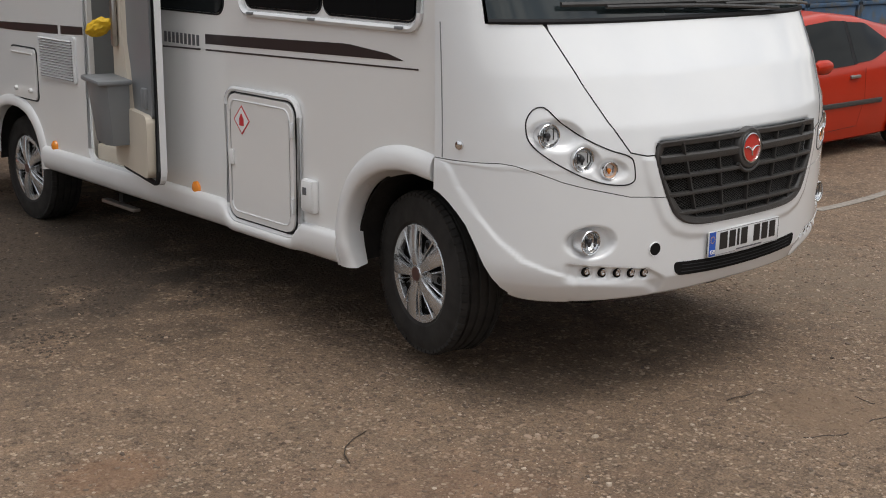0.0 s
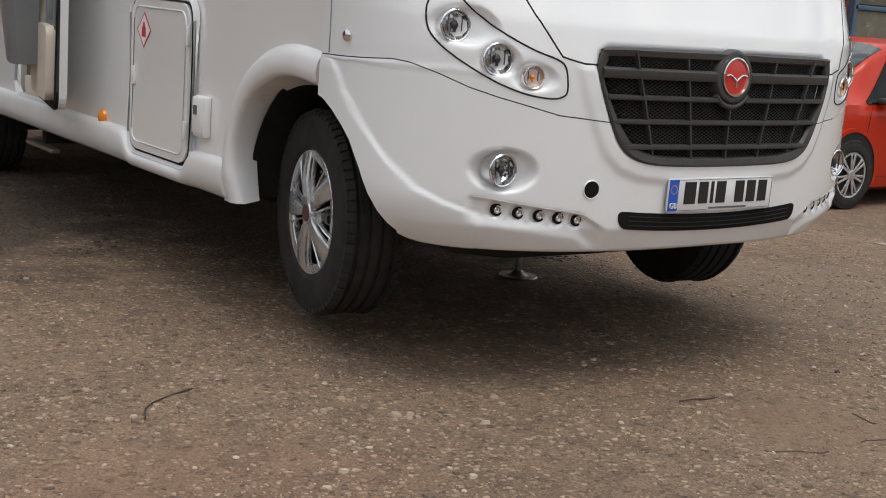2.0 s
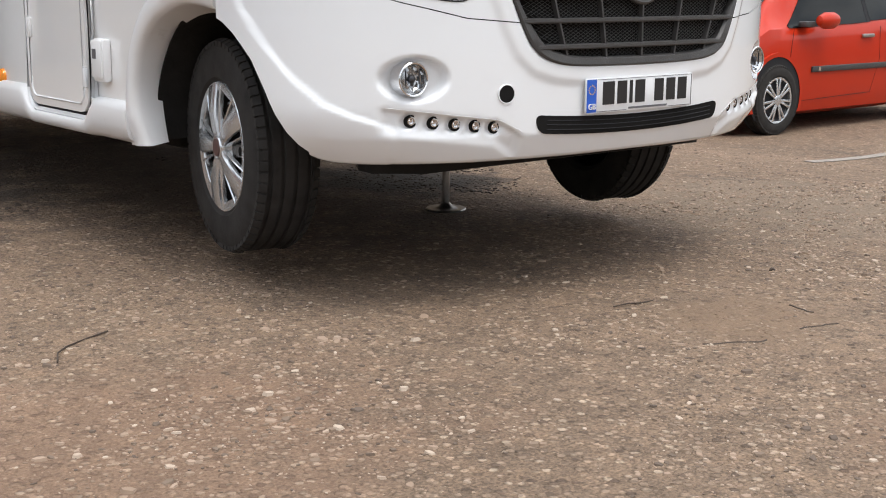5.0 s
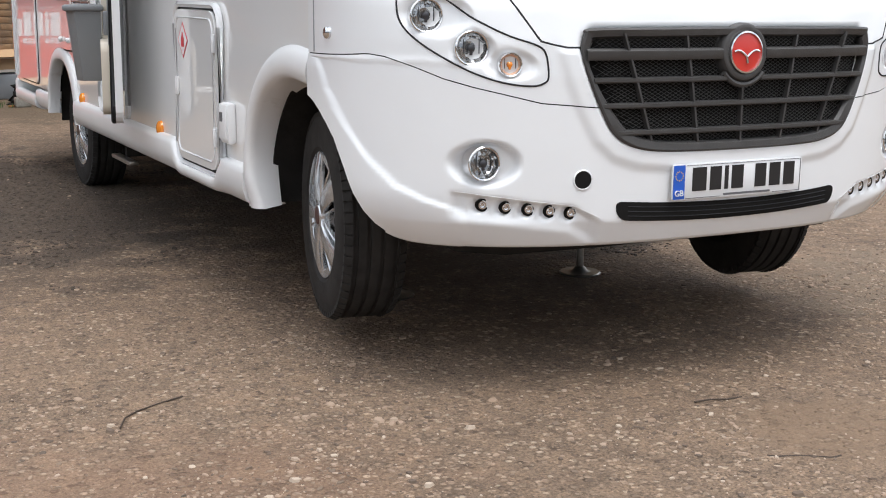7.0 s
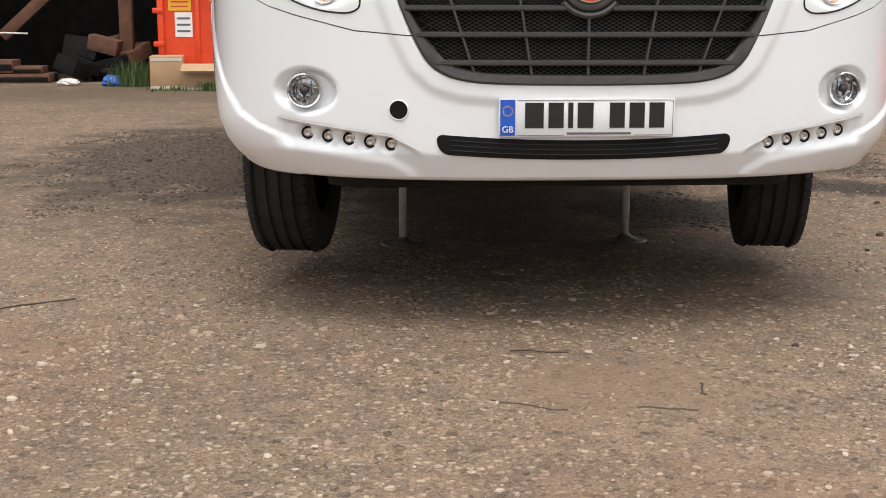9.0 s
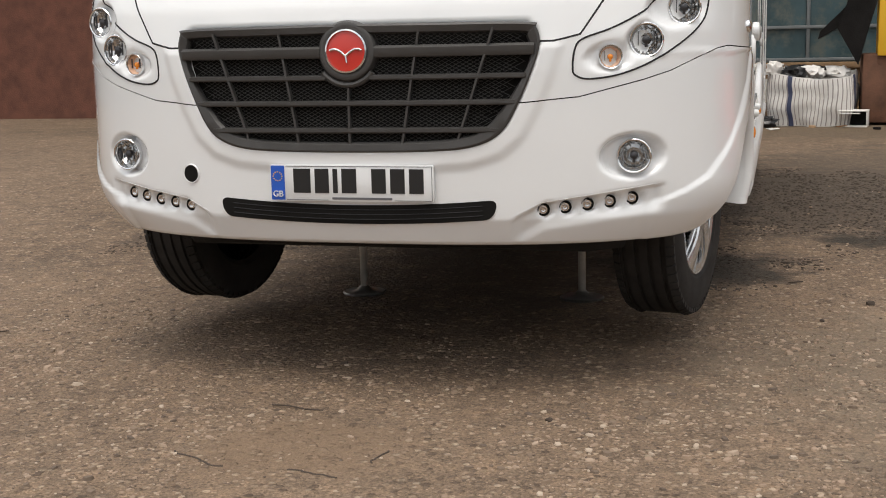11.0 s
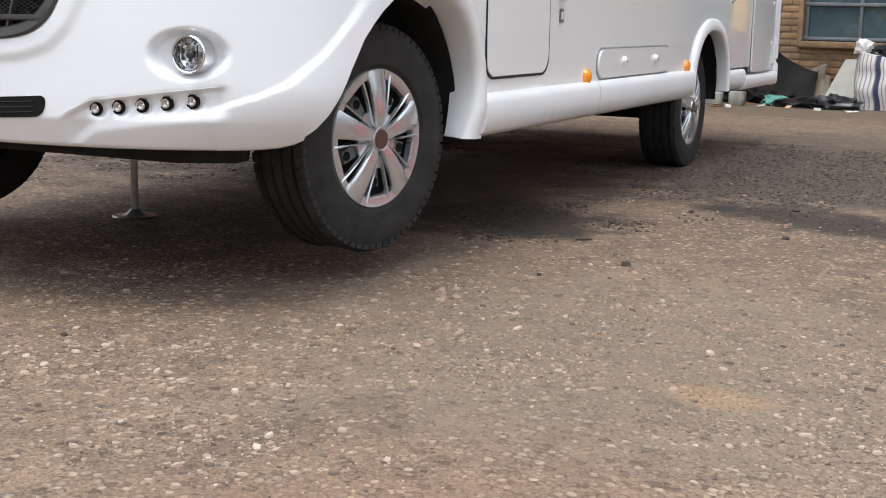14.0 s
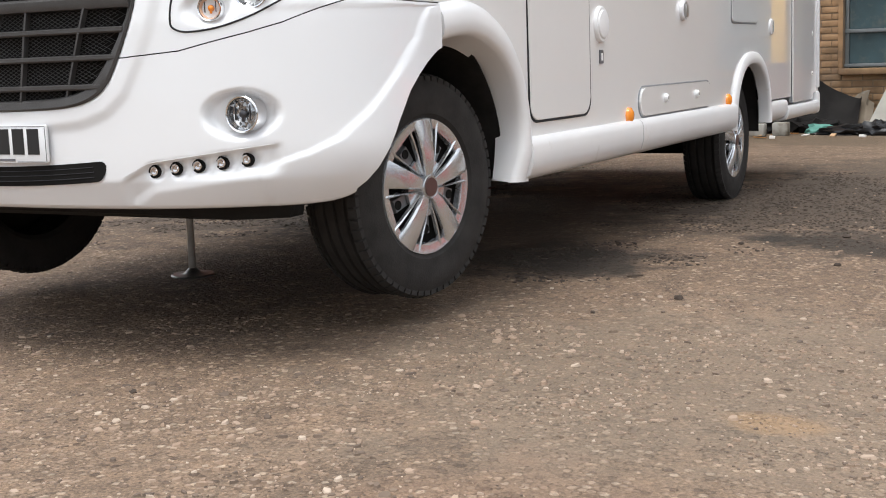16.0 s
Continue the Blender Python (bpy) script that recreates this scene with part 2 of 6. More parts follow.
CARGLASS = mat("tinted_glass", (0.006, 0.008, 0.009), 0.12, spec=0.14)
SCREEN = mat("windscreen_glass", (0.02, 0.028, 0.03), 0.05, spec=0.6)
BRICK = mat("yellow_brick", (0.27, 0.165, 0.085), 0.85, vary=0.3, scale=6, bump=0.4, bump_scale=60, per_object=0.25, dirt=(0.14, 0.1, 0.07), dirt_scale=2, dirt_at=0.6)
REDBRICK = mat("red_brick", (0.16, 0.062, 0.04), 0.85, vary=0.3, scale=6, bump=0.4, bump_scale=60, per_object=0.25)
MORTAR = mat("mortar", (0.2, 0.145, 0.095), 0.9, vary=0.2, scale=10, bump=0.3)
PANE = mat("dirty_window_pane", (0.05, 0.085, 0.095), 0.25, vary=0.3, scale=2.5, dirt=(0.1, 0.115, 0.105), dirt_scale=4, dirt_at=0.55)
BLUEPAINT = mat("worn_blue_paint", (0.06, 0.12, 0.21), 0.55, vary=0.2, scale=3, dirt=(0.13, 0.115, 0.09), dirt_scale=4, dirt_at=0.55, bump=0.2)
GREYFRAME = mat("grey_frame_paint", (0.15, 0.165, 0.17), 0.5, vary=0.15, scale=8)
PEELING = mat("peeling_board", (0.14, 0.13, 0.095), 0.7, vary=0.25, scale=4, dirt=(0.34, 0.33, 0.29), dirt_scale=3.5, dirt_at=0.58)
SKIPRED = mat("orange_red_container", (0.7, 0.06, 0.012), 0.45, vary=0.12, scale=4, dirt=(0.35, 0.06, 0.03), dirt_scale=6, dirt_at=0.62)
CARD = mat("cardboard", (0.42, 0.27, 0.15), 0.8, vary=0.08, scale=5)
TAPE = mat("pale_tape", (0.6, 0.55, 0.48), 0.4)
RUST = mat("rusty_steel", (0.13, 0.06, 0.035), 0.8, vary=0.35, scale=7, bump=0.4, bump_scale=50)
# near black for scrap and rags, and for shade painted in the store
SCRAPSHADE = mat("dark_scrap_and_shade", (0.012, 0.011, 0.0105), 0.7, vary=0.4, scale=6, bump=0.3)
DIRTYBOARD = mat("dirty_board", (0.13, 0.105, 0.075), 0.75, vary=0.25, scale=5, dirt=(0.3, 0.29, 0.26), dirt_scale=3, dirt_at=0.55)
CLEARBOARD = mat("frosted_sheet", (0.26, 0.25, 0.22), 0.3, vary=0.15, scale=4)
POLY = mat("black_polythene", (0.008, 0.008, 0.009), 0.35, vary=0.3, scale=8)
BAGWHITE = mat("woven_white_bag", (0.68, 0.66, 0.63), 0.7, vary=0.08, scale=12, bump=0.3, bump_scale=120)
BAGSTRIPE = mat("bag_dark_stripe", (0.3, 0.27, 0.26), 0.7)
NAVY = mat("navy_strap", (0.04, 0.05, 0.1), 0.7)
WOOD = mat("orange_timber", (0.25, 0.115, 0.033), 0.7, vary=0.25, scale=9, bump=0.2)
GRASSMAT = mat("grass_green", (0.06, 0.1, 0.025), 0.7, vary=0.4, scale=20)
TEAL = mat("teal_cloth", (0.08, 0.22, 0.18), 0.8, vary=0.2, scale=20)
BLUEPLASTIC = mat("blue_plastic", (0.03, 0.12, 0.42), 0.4)
PAINTLINE = mat("faded_line_paint", (0.235, 0.21, 0.18), 0.8, vary=0.4, scale=30)
YELLOWINK = mat("yellow_label", (0.8, 0.45, 0.03), 0.5)
YARDWALL = mat("grey_render", (0.2, 0.2, 0.19), 0.9, vary=0.25, scale=2, bump=0.2, bump_scale=30)
ROOFGREY = mat("roof_sheet", (0.2, 0.2, 0.2), 0.8, vary=0.2, scale=3)
STICK = mat("dark_twig", (0.05, 0.035, 0.025), 0.8)
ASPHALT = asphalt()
CHIP = chip_stone()
for dull, level in ((RUBBER, 0.2), (SEAM, 0.2), (PITCH, 0.05), (ASPHALT, 0.25), (CHIP, 0.3), (SCRAPSHADE, 0.1), (DARK, 0.15)):
    dull.node_tree.nodes["Principled BSDF"].inputs["Specular IOR Level"].default_value = level


SIDE.node_tree.nodes["Principled BSDF"].inputs["Coat Roughness"].default_value = 0.015


# ---- mesh helpers ----
def from_data(name, verts, faces, material, parent=None, label="", smooth=True):
    me = bpy.data.meshes.new(name)
    me.from_pydata([tuple(map(float, v)) for v in verts], [], faces)
    me.materials.append(material)
    if smooth:
        me.polygons.foreach_set("use_smooth", [True] * len(me.polygons))
    me.update()
    ob = new(name, me)
    ob.parent = parent
    if label:
        ob["label"] = label
    return ob


def part(name, bm, material, parent=None, label="", smooth=True, angle=35):
    bmesh.ops.recalc_face_normals(bm, faces=bm.faces)
    me = bpy.data.meshes.new(name)
    if smooth:
        for f in bm.faces:
            f.smooth = True
        for e in bm.edges:
            if len(e.link_faces) == 2 and e.calc_face_angle(0) > radians(angle):
                e.smooth = False
    bm.to_mesh(me)
    bm.free()
    me.materials.append(material)
    ob = new(name, me)
    ob.parent = parent
    if label:
        ob["label"] = label
    return ob


def thing(name, at=(0, 0, 0), rz=0.0, label="", category="", group="", kind=""):
    ob = new(name)
    ob.empty_display_size = 0.1
    ob.matrix_world = pose(*at, 0, 0, rz)
    return tagged(ob, label, category, group, kind)


def box_bm(cx, cy, cz, sx, sy, sz, bevel=0.0, segs=2, m=None):
    bm = bmesh.new()
    bmesh.ops.create_cube(bm, size=1, matrix=Matrix.Translation((cx, cy, cz)) @ Matrix.Diagonal((sx, sy, sz, 1)))
    if bevel:
        bmesh.ops.bevel(bm, geom=bm.edges[:], offset=bevel, segments=segs, affect="EDGES", profile=0.5)
    if m is not None:
        bm.transform(m)
    return bm


def box(name, c, s, material, parent=None, bevel=0.0, label="", m=None, segs=2):
    return part(name, box_bm(*c, *s, bevel, segs, m), material, parent, label)


def lathe_bm(profile, steps=48, axis="X", m=None):
    """A turned shape: profile rows of (along the axis, radius)."""
    bm = bmesh.new()
    rings = []
    for a, r in profile:
        if r < 1e-5:
            rings.append([bm.verts.new((a, 0, 0))])
        else:
            rings.append([bm.verts.new((a, r * math.cos(2 * math.pi * k / steps), r * math.sin(2 * math.pi * k / steps))) for k in range(steps)])
    for p, q in zip(rings, rings[1:]):
        for k in range(steps):
            j = (k + 1) % steps
            if len(p) == 1 and len(q) == 1:
                continue
            if len(p) == 1:
                bm.faces.new((p[0], q[k], q[j]))
            elif len(q) == 1:
                bm.faces.new((p[k], p[j], q[0]))
            else:
                bm.faces.new((p[k], p[j], q[j], q[k]))
    if axis == "Z":
        bm.transform(Matrix.Rotation(-math.pi / 2, 4, "Y"))
    elif axis == "Y":
        bm.transform(Matrix.Rotation(math.pi / 2, 4, "Z"))
    if m is not None:
        bm.transform(m)
    return bm


def tube_bm(points, radius, steps=6, closed=False):
    bm = bmesh.new()
    pts = [Vector(p) for p in points]
    rings = []
    count = len(pts)
    for i, p in enumerate(pts):
        a = pts[i - 1] if (i or closed) else p
        c = pts[(i + 1) % count] if (i < count - 1 or closed) else p
        t = (c - a).normalized()
        u = t.cross(Vector((0, 0, 1)))
        if u.length < 1e-3:
            u = t.cross(Vector((0, 1, 0)))
        u.normalize()
        v = t.cross(u)
        rings.append([bm.verts.new(p + radius * (math.cos(2 * math.pi * k / steps) * u + math.sin(2 * math.pi * k / steps) * v)) for k in range(steps)])
    for i in range(count if closed else count - 1):
        p, q = rings[i], rings[(i + 1) % count]
        for k in range(steps):
            bm.faces.new((p[k], p[(k + 1) % steps], q[(k + 1) % steps], q[k]))
    if not closed:
        bm.faces.new(rings[0])
        bm.faces.new(rings[-1][::-1])
    return bm


def prism_bm(outline, depth, m=None, bevel=0.0):
    """A plate: outline in (u, v), u along +x and v along +z, with its face at y = 0 and its back at y = depth."""
    bm = bmesh.new()
    f = [bm.verts.new((u, 0, v)) for u, v in outline]
    g = [bm.verts.new((u, depth, v)) for u, v in outline]
    face = bm.faces.new(f)
    bm.faces.new(g[::-1])
    k = len(outline)
    for i in range(k):
        bm.faces.new((f[i], g[i], g[(i + 1) % k], f[(i + 1) % k]))
    if bevel:
        bmesh.ops.bevel(bm, geom=list(face.edges), offset=bevel, segments=2, affect="EDGES", profile=0.5)
    if m is not None:
        bm.transform(m)
    return bm


def rounded(u0, v0, u1, v1, r, k=5):
    out = []
    for cx, cy, a0 in ((u1 - r, v1 - r, 0), (u0 + r, v1 - r, 90), (u0 + r, v0 + r, 180), (u1 - r, v0 + r, 270)):
        for i in range(k + 1):
            a = radians(a0 + 90 * i / k)
            out.append((cx + r * math.cos(a), cy + r * math.sin(a)))
    return out


LEFT = Matrix(((0, -1, 0, 0), (1, 0, 0, 0), (0, 0, 1, 0), (0, 0, 0, 1)))


def on_left(x):
    """Plates on a side wall that faces -x: u runs along y, depth into the wall."""
    return Matrix.Translation((x, 0, 0)) @ Matrix(((0, 1, 0, 0), (1, 0, 0, 0), (0, 0, 1, 0), (0, 0, 0, 1)))


def on_right(x):
    """Plates on a side wall that faces +x."""
    return Matrix.Translation((x, 0, 0)) @ Matrix(((0, -1, 0, 0), (1, 0, 0, 0), (0, 0, 1, 0), (0, 0, 0, 1)))


def sheet(name, grid, inward, thick, material, parent, label=""):
    """A panel with thickness: grid[i][j] of points; its back lies along inward(point)."""
    g = np.array(grid, float)
    rows, cols = g.shape[:2]
    back = np.array([[g[i, j] + thick * np.array(inward(g[i, j])) for j in range(cols)] for i in range(rows)])
    verts = list(g.reshape(-1, 3)) + list(back.reshape(-1, 3))
    faces = []
    off = rows * cols
    for i in range(rows - 1):
        for j in range(cols - 1):
            a, b, c, d = i * cols + j, i * cols + j + 1, (i + 1) * cols + j + 1, (i + 1) * cols + j
            faces.append((a, b, c, d))
            faces.append((off + d, off + c, off + b, off + a))
    loop = [(0, j) for j in range(cols)] + [(i, cols - 1) for i in range(1, rows)] + [(rows - 1, j) for j in range(cols - 2, -1, -1)] + [(i, 0) for i in range(rows - 2, 0, -1)]
    start = len(verts)
    for i, j in loop:
        verts.append(g[i, j])
        verts.append(back[i, j])
    k = len(loop)
    for q in range(k):
        r = (q + 1) % k
        faces.append((start + 2 * q, start + 2 * q + 1, start + 2 * r + 1, start + 2 * r))
    return from_data(name, verts, faces, material, parent, label)


def step01(a, b, v):
    t = min(max((v - a) / (b - a), 0.0), 1.0)
    return t * t * (3 - 2 * t)


def text_bm(words, size):
    cu = bpy.data.curves.new("words", "FONT")
    cu.body, cu.size, cu.extrude, cu.align_x = words, size, 0.002, "CENTER"
    ob = bpy.data.objects.new("words", cu)
    scene.collection.objects.link(ob)
    bpy.context.view_layer.update()
    me = bpy.data.meshes.new_from_object(ob.evaluated_get(bpy.context.evaluated_depsgraph_get()))
    bm = bmesh.new()
    bm.from_mesh(me)
    bpy.data.objects.remove(ob)
    bpy.data.curves.remove(cu)
    bpy.data.meshes.remove(me)
    return bm


# ---- ground ----
def ground_z(x, y):
    z = -0.27 * step01(1.2, 6.0, x) * step01(9.5, 6.0, y)
    return z


xs = sorted(set([-400, -150, -60, -30] + [round(-16 + 0.4 * i, 2) for i in range(91)] + [30, 60, 150, 400]))
ys = sorted(set([-400, -150, -60, -30] + [round(-12 + 0.4 * i, 2) for i in range(86)] + [35, 60, 150, 400]))
gv = [(x, y, ground_z(x, y)) for y in ys for x in xs]
nx = len(xs)
gf = [(j * nx + i, j * nx + i + 1, (j + 1) * nx + i + 1, (j + 1) * nx + i) for j in range(len(ys) - 1) for i in range(nx - 1)]
ground = tagged(from_data("ground", gv, gf, ASPHALT), "worn grey-brown asphalt yard with exposed stone chips, shade painted under the motorhome", "ground", kind="structure")

# ---- motorhome ----
HALF = 1.15
van = thing("motorhome", (0, 0, 0), label="white coachbuilt motorhome raised on front jacks, side door open", category="motorhome")


def nose(z):
    return float(np.interp(z, (0.4, 0.5, 0.56, 0.8, 1.0, 1.1, 1.2, 1.4, 1.6, 1.8, 2.4, 2.9), (0.09, 0.042, 0.014, 0.012, 0.014, 0.02, 0.04, 0.13, 0.26, 0.36, 0.62, 0.72)))


def seam_z(ax):
    return float(np.interp(ax, (0.0, 0.52, 0.68, 0.78, 0.86, 0.935, 1.0, 1.06, 1.09, 1.15), (0.908, 0.908, 0.921, 0.946, 0.966, 0.99, 1.022, 1.05, 1.056, 1.045)))


def hood_z(ax):
    return float(np.interp(ax, (0.0, 0.61, 0.684, 0.76, 0.83, 0.894, 0.905), (1.083, 1.083, 1.101, 1.219, 1.371, 1.57, 1.6)))


GRILLE = [(0.0, 0.765), (0.25, 0.768), (0.36, 0.777), (0.43, 0.8), (0.475, 0.84), (0.515, 0.915), (0.55, 1.0), (0.572, 1.076), (0.562, 1.125), (0.535, 1.14), (0.25, 1.143), (0.0, 1.145)]


def to_line(px, pz, line):
    best = 9.0
    for (ax, az), (bx, bz) in zip(line, line[1:]):
        dx, dz = bx - ax, bz - az
        t = min(max(((px - ax) * dx + (pz - az) * dz) / (dx * dx + dz * dz), 0), 1)
        best = min(best, math.hypot(px - ax - t * dx, pz - az - t * dz))
    return best


def grille_inside(ax, z):
    """How far a place lies inside the outline of the grille, or 0 outside it."""
    w = float(np.interp(z, (0.764, 0.768, 0.777, 0.8, 0.84, 0.915, 1.0, 1.076, 1.125, 1.14, 1.146), (0.0, 0.25, 0.36, 0.43, 0.475, 0.515, 0.55, 0.572, 0.562, 0.535, 0.0)))
    return min(w - ax, to_line(ax, z, GRILLE)) if ax < w else 0.0


def dent(ax, z):
    """How far the skin is pressed in (plus) or raised (minus) at that distance from the middle and height."""
    d = 0.0
    r = math.hypot((ax - 0.828) / 0.098, (z - 0.742) / 0.071)
    d += 0.034 * step01(1.0, 0.74, r)
    if 0.4 < ax < 1.0 and z < 0.7:
        top = float(np.interp(ax, (0.47, 0.576, 0.9, 0.93), (0.55, 0.611, 0.655, 0.66)))
        d += 0.015 * step01(-0.002, 0.008, top - z) * step01(0.09, 0.05, top - z) * step01(0.925, 0.895, ax) * step01(0.47, 0.52, ax)
        for k in range(5):
            q = math.hypot(ax - (0.588 + 0.063 * k), z - (0.588 + 0.0065 * k)) / 0.024
            d += 0.012 * step01(1.15, 0.85, q)
    for cx, cz, a, b, depth in ((0.945, 1.175, 0.085, 0.062, 0.03), (0.862, 1.08, 0.055, 0.052, 0.026), (0.765, 1.033, 0.075, 0.045, 0.016)):
        q = math.hypot((ax - cx) / a, (z - cz) / b)
        d += depth * step01(1.05, 0.6, q)
    if z < 1.1 and ax < 0.75:
        g = to_line(ax, z, GRILLE[:9])
        d -= 0.009 * step01(0.072, 0.036, g) * step01(1.1, 1.06, z)
    if ax < 0.6 and 0.76 < z < 1.15:
        inner = grille_inside(ax, z)
        d += 0.036 * step01(0.0, 0.02, inner)
    if ax > 0.85:
        edge = float(np.interp(z, (0.5, 0.595, 0.606, 0.631, 0.665, 0.735, 0.785, 0.835, 0.94, 1.03, 1.1), (0.84, 0.87, 0.9, 0.972, 1.03, 1.079, 1.1, 1.116, 1.139, 1.147, 1.2)))
        d -= 0.009 * step01(0.0, min(0.014, 0.6 * (1.15 - edge)) + 0.015 * step01(0.64, 0.59, z), ax - edge) * step01(1.06, 1.0, z)
    return d


def inward(p):
    v = Vector((-0.8 * p[0], 1.25 - p[1], 0.0))
    return tuple(v.normalized())


def skin(theta, z, lift=0.0):
    s = math.sin(theta)
    x = math.copysign(HALF * abs(s) ** (2 / 2.7), s) * (1 - 0.075 * max(0.0, (0.66 - z) / 0.17) ** 2 * step01(0.5, 0.15, abs(theta) - 1.0))
    a = nose(z)
    y = a + (0.78 - a) * (1 - (math.cos(theta) ** 2) ** 0.39)
    v = inward((x, y))
    d = dent(abs(x), z) - lift
    return (x + v[0] * d, y + v[1] * d, z)


def theta_of(x):
    return math.copysign(math.asin(min((abs(x) / HALF) ** 1.35, 1)), x)


def face(x, z, lift=0.0):
    return skin(theta_of(x), z, lift)


def facing(x, z):
    """Outward direction of the bare nose at that place, without its dents."""
    e = 0.02
    def bare(q, h):
        a = nose(h)
        return Vector((q, a + (0.78 - a) * (1 - (1 - min(abs(q) / HALF, 1) ** 2.7) ** 0.39), h))
    v = (bare(x + e, z) - bare(x - e, z)).cross(bare(x, z + e) - bare(x, z - e))
    return v.normalized() if v.y < 0 else -v.normalized()


def arch_z(y, cy=0.86, cz=0.47, r=0.44):
    return cz + r * (1 - (abs(y - cy) / r) ** 2.35) ** (1 / 2.35) if abs(y - cy) < r else cz


def column_set(a, b, k):
    return [a + (b - a) * i / k for i in range(k + 1)]


def nose_y(theta, z):
    a = nose(z)
    return a + (0.78 - a) * (1 - (math.cos(theta) ** 2) ** 0.39)


def bottom_z(theta):
    y = nose_y(theta, 0.6)
    return float(np.interp(y, (0.0, 0.3, 0.36, 0.4, 0.425, 0.445, 0.462, 0.483, 0.523, 0.575, 0.62, 0.665, 0.72, 0.78), (0.49, 0.488, 0.491, 0.499, 0.514, 0.54, 0.573, 0.62, 0.7, 0.787, 0.832, 0.868, 0.9, 0.918)))


END = math.pi / 2 - 0.012
ax_of = lambda th: HALF * abs(math.sin(th)) ** (2 / 2.7)
cols = sorted(theta_of(-1.148 + 2.296 * i / 260) for i in range(261))
cols = sorted(set([round(c, 5) for c in cols] + [round(s * c, 5) for s in (-1, 1) for c in column_set(1.3, END, 24)]))
GAP = 0.0018


def rows_between(lo, hi, k):
    return [[skin(t, lo(t) + (hi(t) - lo(t)) * i / k) for t in cols] for i in range(k + 1)]


bumper = sheet("bumper", rows_between(bottom_z, lambda t: seam_z(ax_of(t)) - GAP, 62), inward, 0.02, WHITE, van, "white moulded front bumper")
lipcols = [t for t in cols if nose_y(t, 0.6) < 0.44]
lip = []
for q, (dz, dn) in enumerate(((0.0, 0.0), (-0.008, 0.006), (-0.013, 0.018), (-0.014, 0.05))):
    lip.append([tuple(Vector(skin(t, bottom_z(t))) + dn * Vector(inward(skin(t, 0.49))) + Vector((0, 0, dz))) for t in lipcols])
sheet("bumper_lip", lip, lambda p: (0, 0, 1), 0.004, WHITE, bumper)
wing_cols = {s: [t for t in cols if s * t >= 0 and ax_of(t) > 0.5] for s in (-1, 1)}
for s in (-1, 1):
    keep = wing_cols[s]
    lo = lambda t: seam_z(ax_of(t)) + GAP
    hi = lambda t: hood_z(ax_of(t)) - GAP if ax_of(t) < 0.905 else 1.6
    sheet("front_wing", [[skin(t, lo(t) + (hi(t) - lo(t)) * i / 60) for t in keep] for i in range(61)], inward, 0.02, WHITE, van)
keep = [t for t in cols if ax_of(t) < 0.9]
sheet("bonnet", [[skin(t, hood_z(ax_of(t)) + GAP + (1.6 - hood_z(ax_of(t)) - GAP) * i / 34) for t in keep] for i in range(35)], inward, 0.02, WHITE, van, "glossy white bonnet")
keep = [t for t in cols if ax_of(t) <= 1.086]
sheet("windscreen", [[skin(t, 1.615 + 0.85 * i / 14) for t in keep[::3]] for i in range(15)], inward, 0.01, SCREEN, van, "tinted windscreen")
part("windscreen_seal", tube_bm([skin(t, 1.61) for t in keep[::4]], 0.012), SEAM, van)
for s in (-1, 1):
    keep = [t for t in cols if s * t >= 0 and ax_of(t) >= 1.086]
    sheet("pillar", [[skin(t, 1.6 + 0.87 * i / 12) for t in keep] for i in range(13)], inward, 0.02, WHITE, van)
sheet("overcab", [[skin(t, 2.465 + 0.385 * i / 8) for t in cols[::3]] for i in range(9)], inward, 0.02, WHITE, van)
# black backing behind the seams
sheet("seam_backing", [[tuple(Vector(skin(t, seam_z(ax_of(t)) + dz)) + 0.006 * Vector(inward(skin(t, 0.9)))) for t in cols] for dz in (-0.02, 0.0, 0.02)], inward, 0.004, SEAM, van)
for s in (-1, 1):
    part("bonnet_seam", tube_bm([face(s * ax, hood_z(ax), -0.003) for ax in np.linspace(0.56, 0.903, 40)], 0.0045), SEAM, van)
    part("wing_seam", tube_bm([face(s * 1.149, z, -0.001) for z in np.linspace(1.05, 1.6, 14)], 0.0035), GREYPLASTIC, van)

# wipers at the foot of the windscreen
for x0, x1, z0, z1 in ((0.52, -0.62, 1.63, 1.665), (0.98, 0.1, 1.63, 1.66)):
    wiper = part("wiper", tube_bm([face(x0 + (x1 - x0) * i / 8, z0 + (z1 - z0) * i / 8 + 0.01 * math.sin(i / 8 * 3.1), 0.035) for i in range(9)], 0.009), BLACK, van)
    part("blade", tube_bm([face(x0 - 0.2 + (x1 - x0) * (0.3 + 0.7 * i / 8), z1 + 0.012, 0.03) for i in range(9)], 0.011), BLACK, wiper)

# headlight clusters
LAMPEDGE = [(0.662, 1.0), (0.668, 1.06), (0.69, 1.088), (0.76, 1.113), (0.82, 1.142), (0.88, 1.18), (0.93, 1.225), (0.965, 1.275), (0.985, 1.285), (1.01, 1.27), (1.03, 1.225), (1.03, 1.165), (1.01, 1.12), (0.97, 1.078), (0.91, 1.035), (0.85, 1.003), (0.78, 0.98), (0.71, 0.972), (0.675, 0.98)]


def spline(points, per=6):
    k = len(points)
    out = []
    for i in range(k):
        p = [Vector((*points[(i + j) % k], 0)) for j in (-1, 0, 1, 2)]
        for q in range(per):
            t = q / per
            v = 0.5 * (2 * p[1] + (p[2] - p[0]) * t + (2 * p[0] - 5 * p[1] + 4 * p[2] - p[3]) * t * t + (3 * p[1] - p[0] - 3 * p[2] + p[3]) * t ** 3)
            out.append((v.x, v.y))
    return out


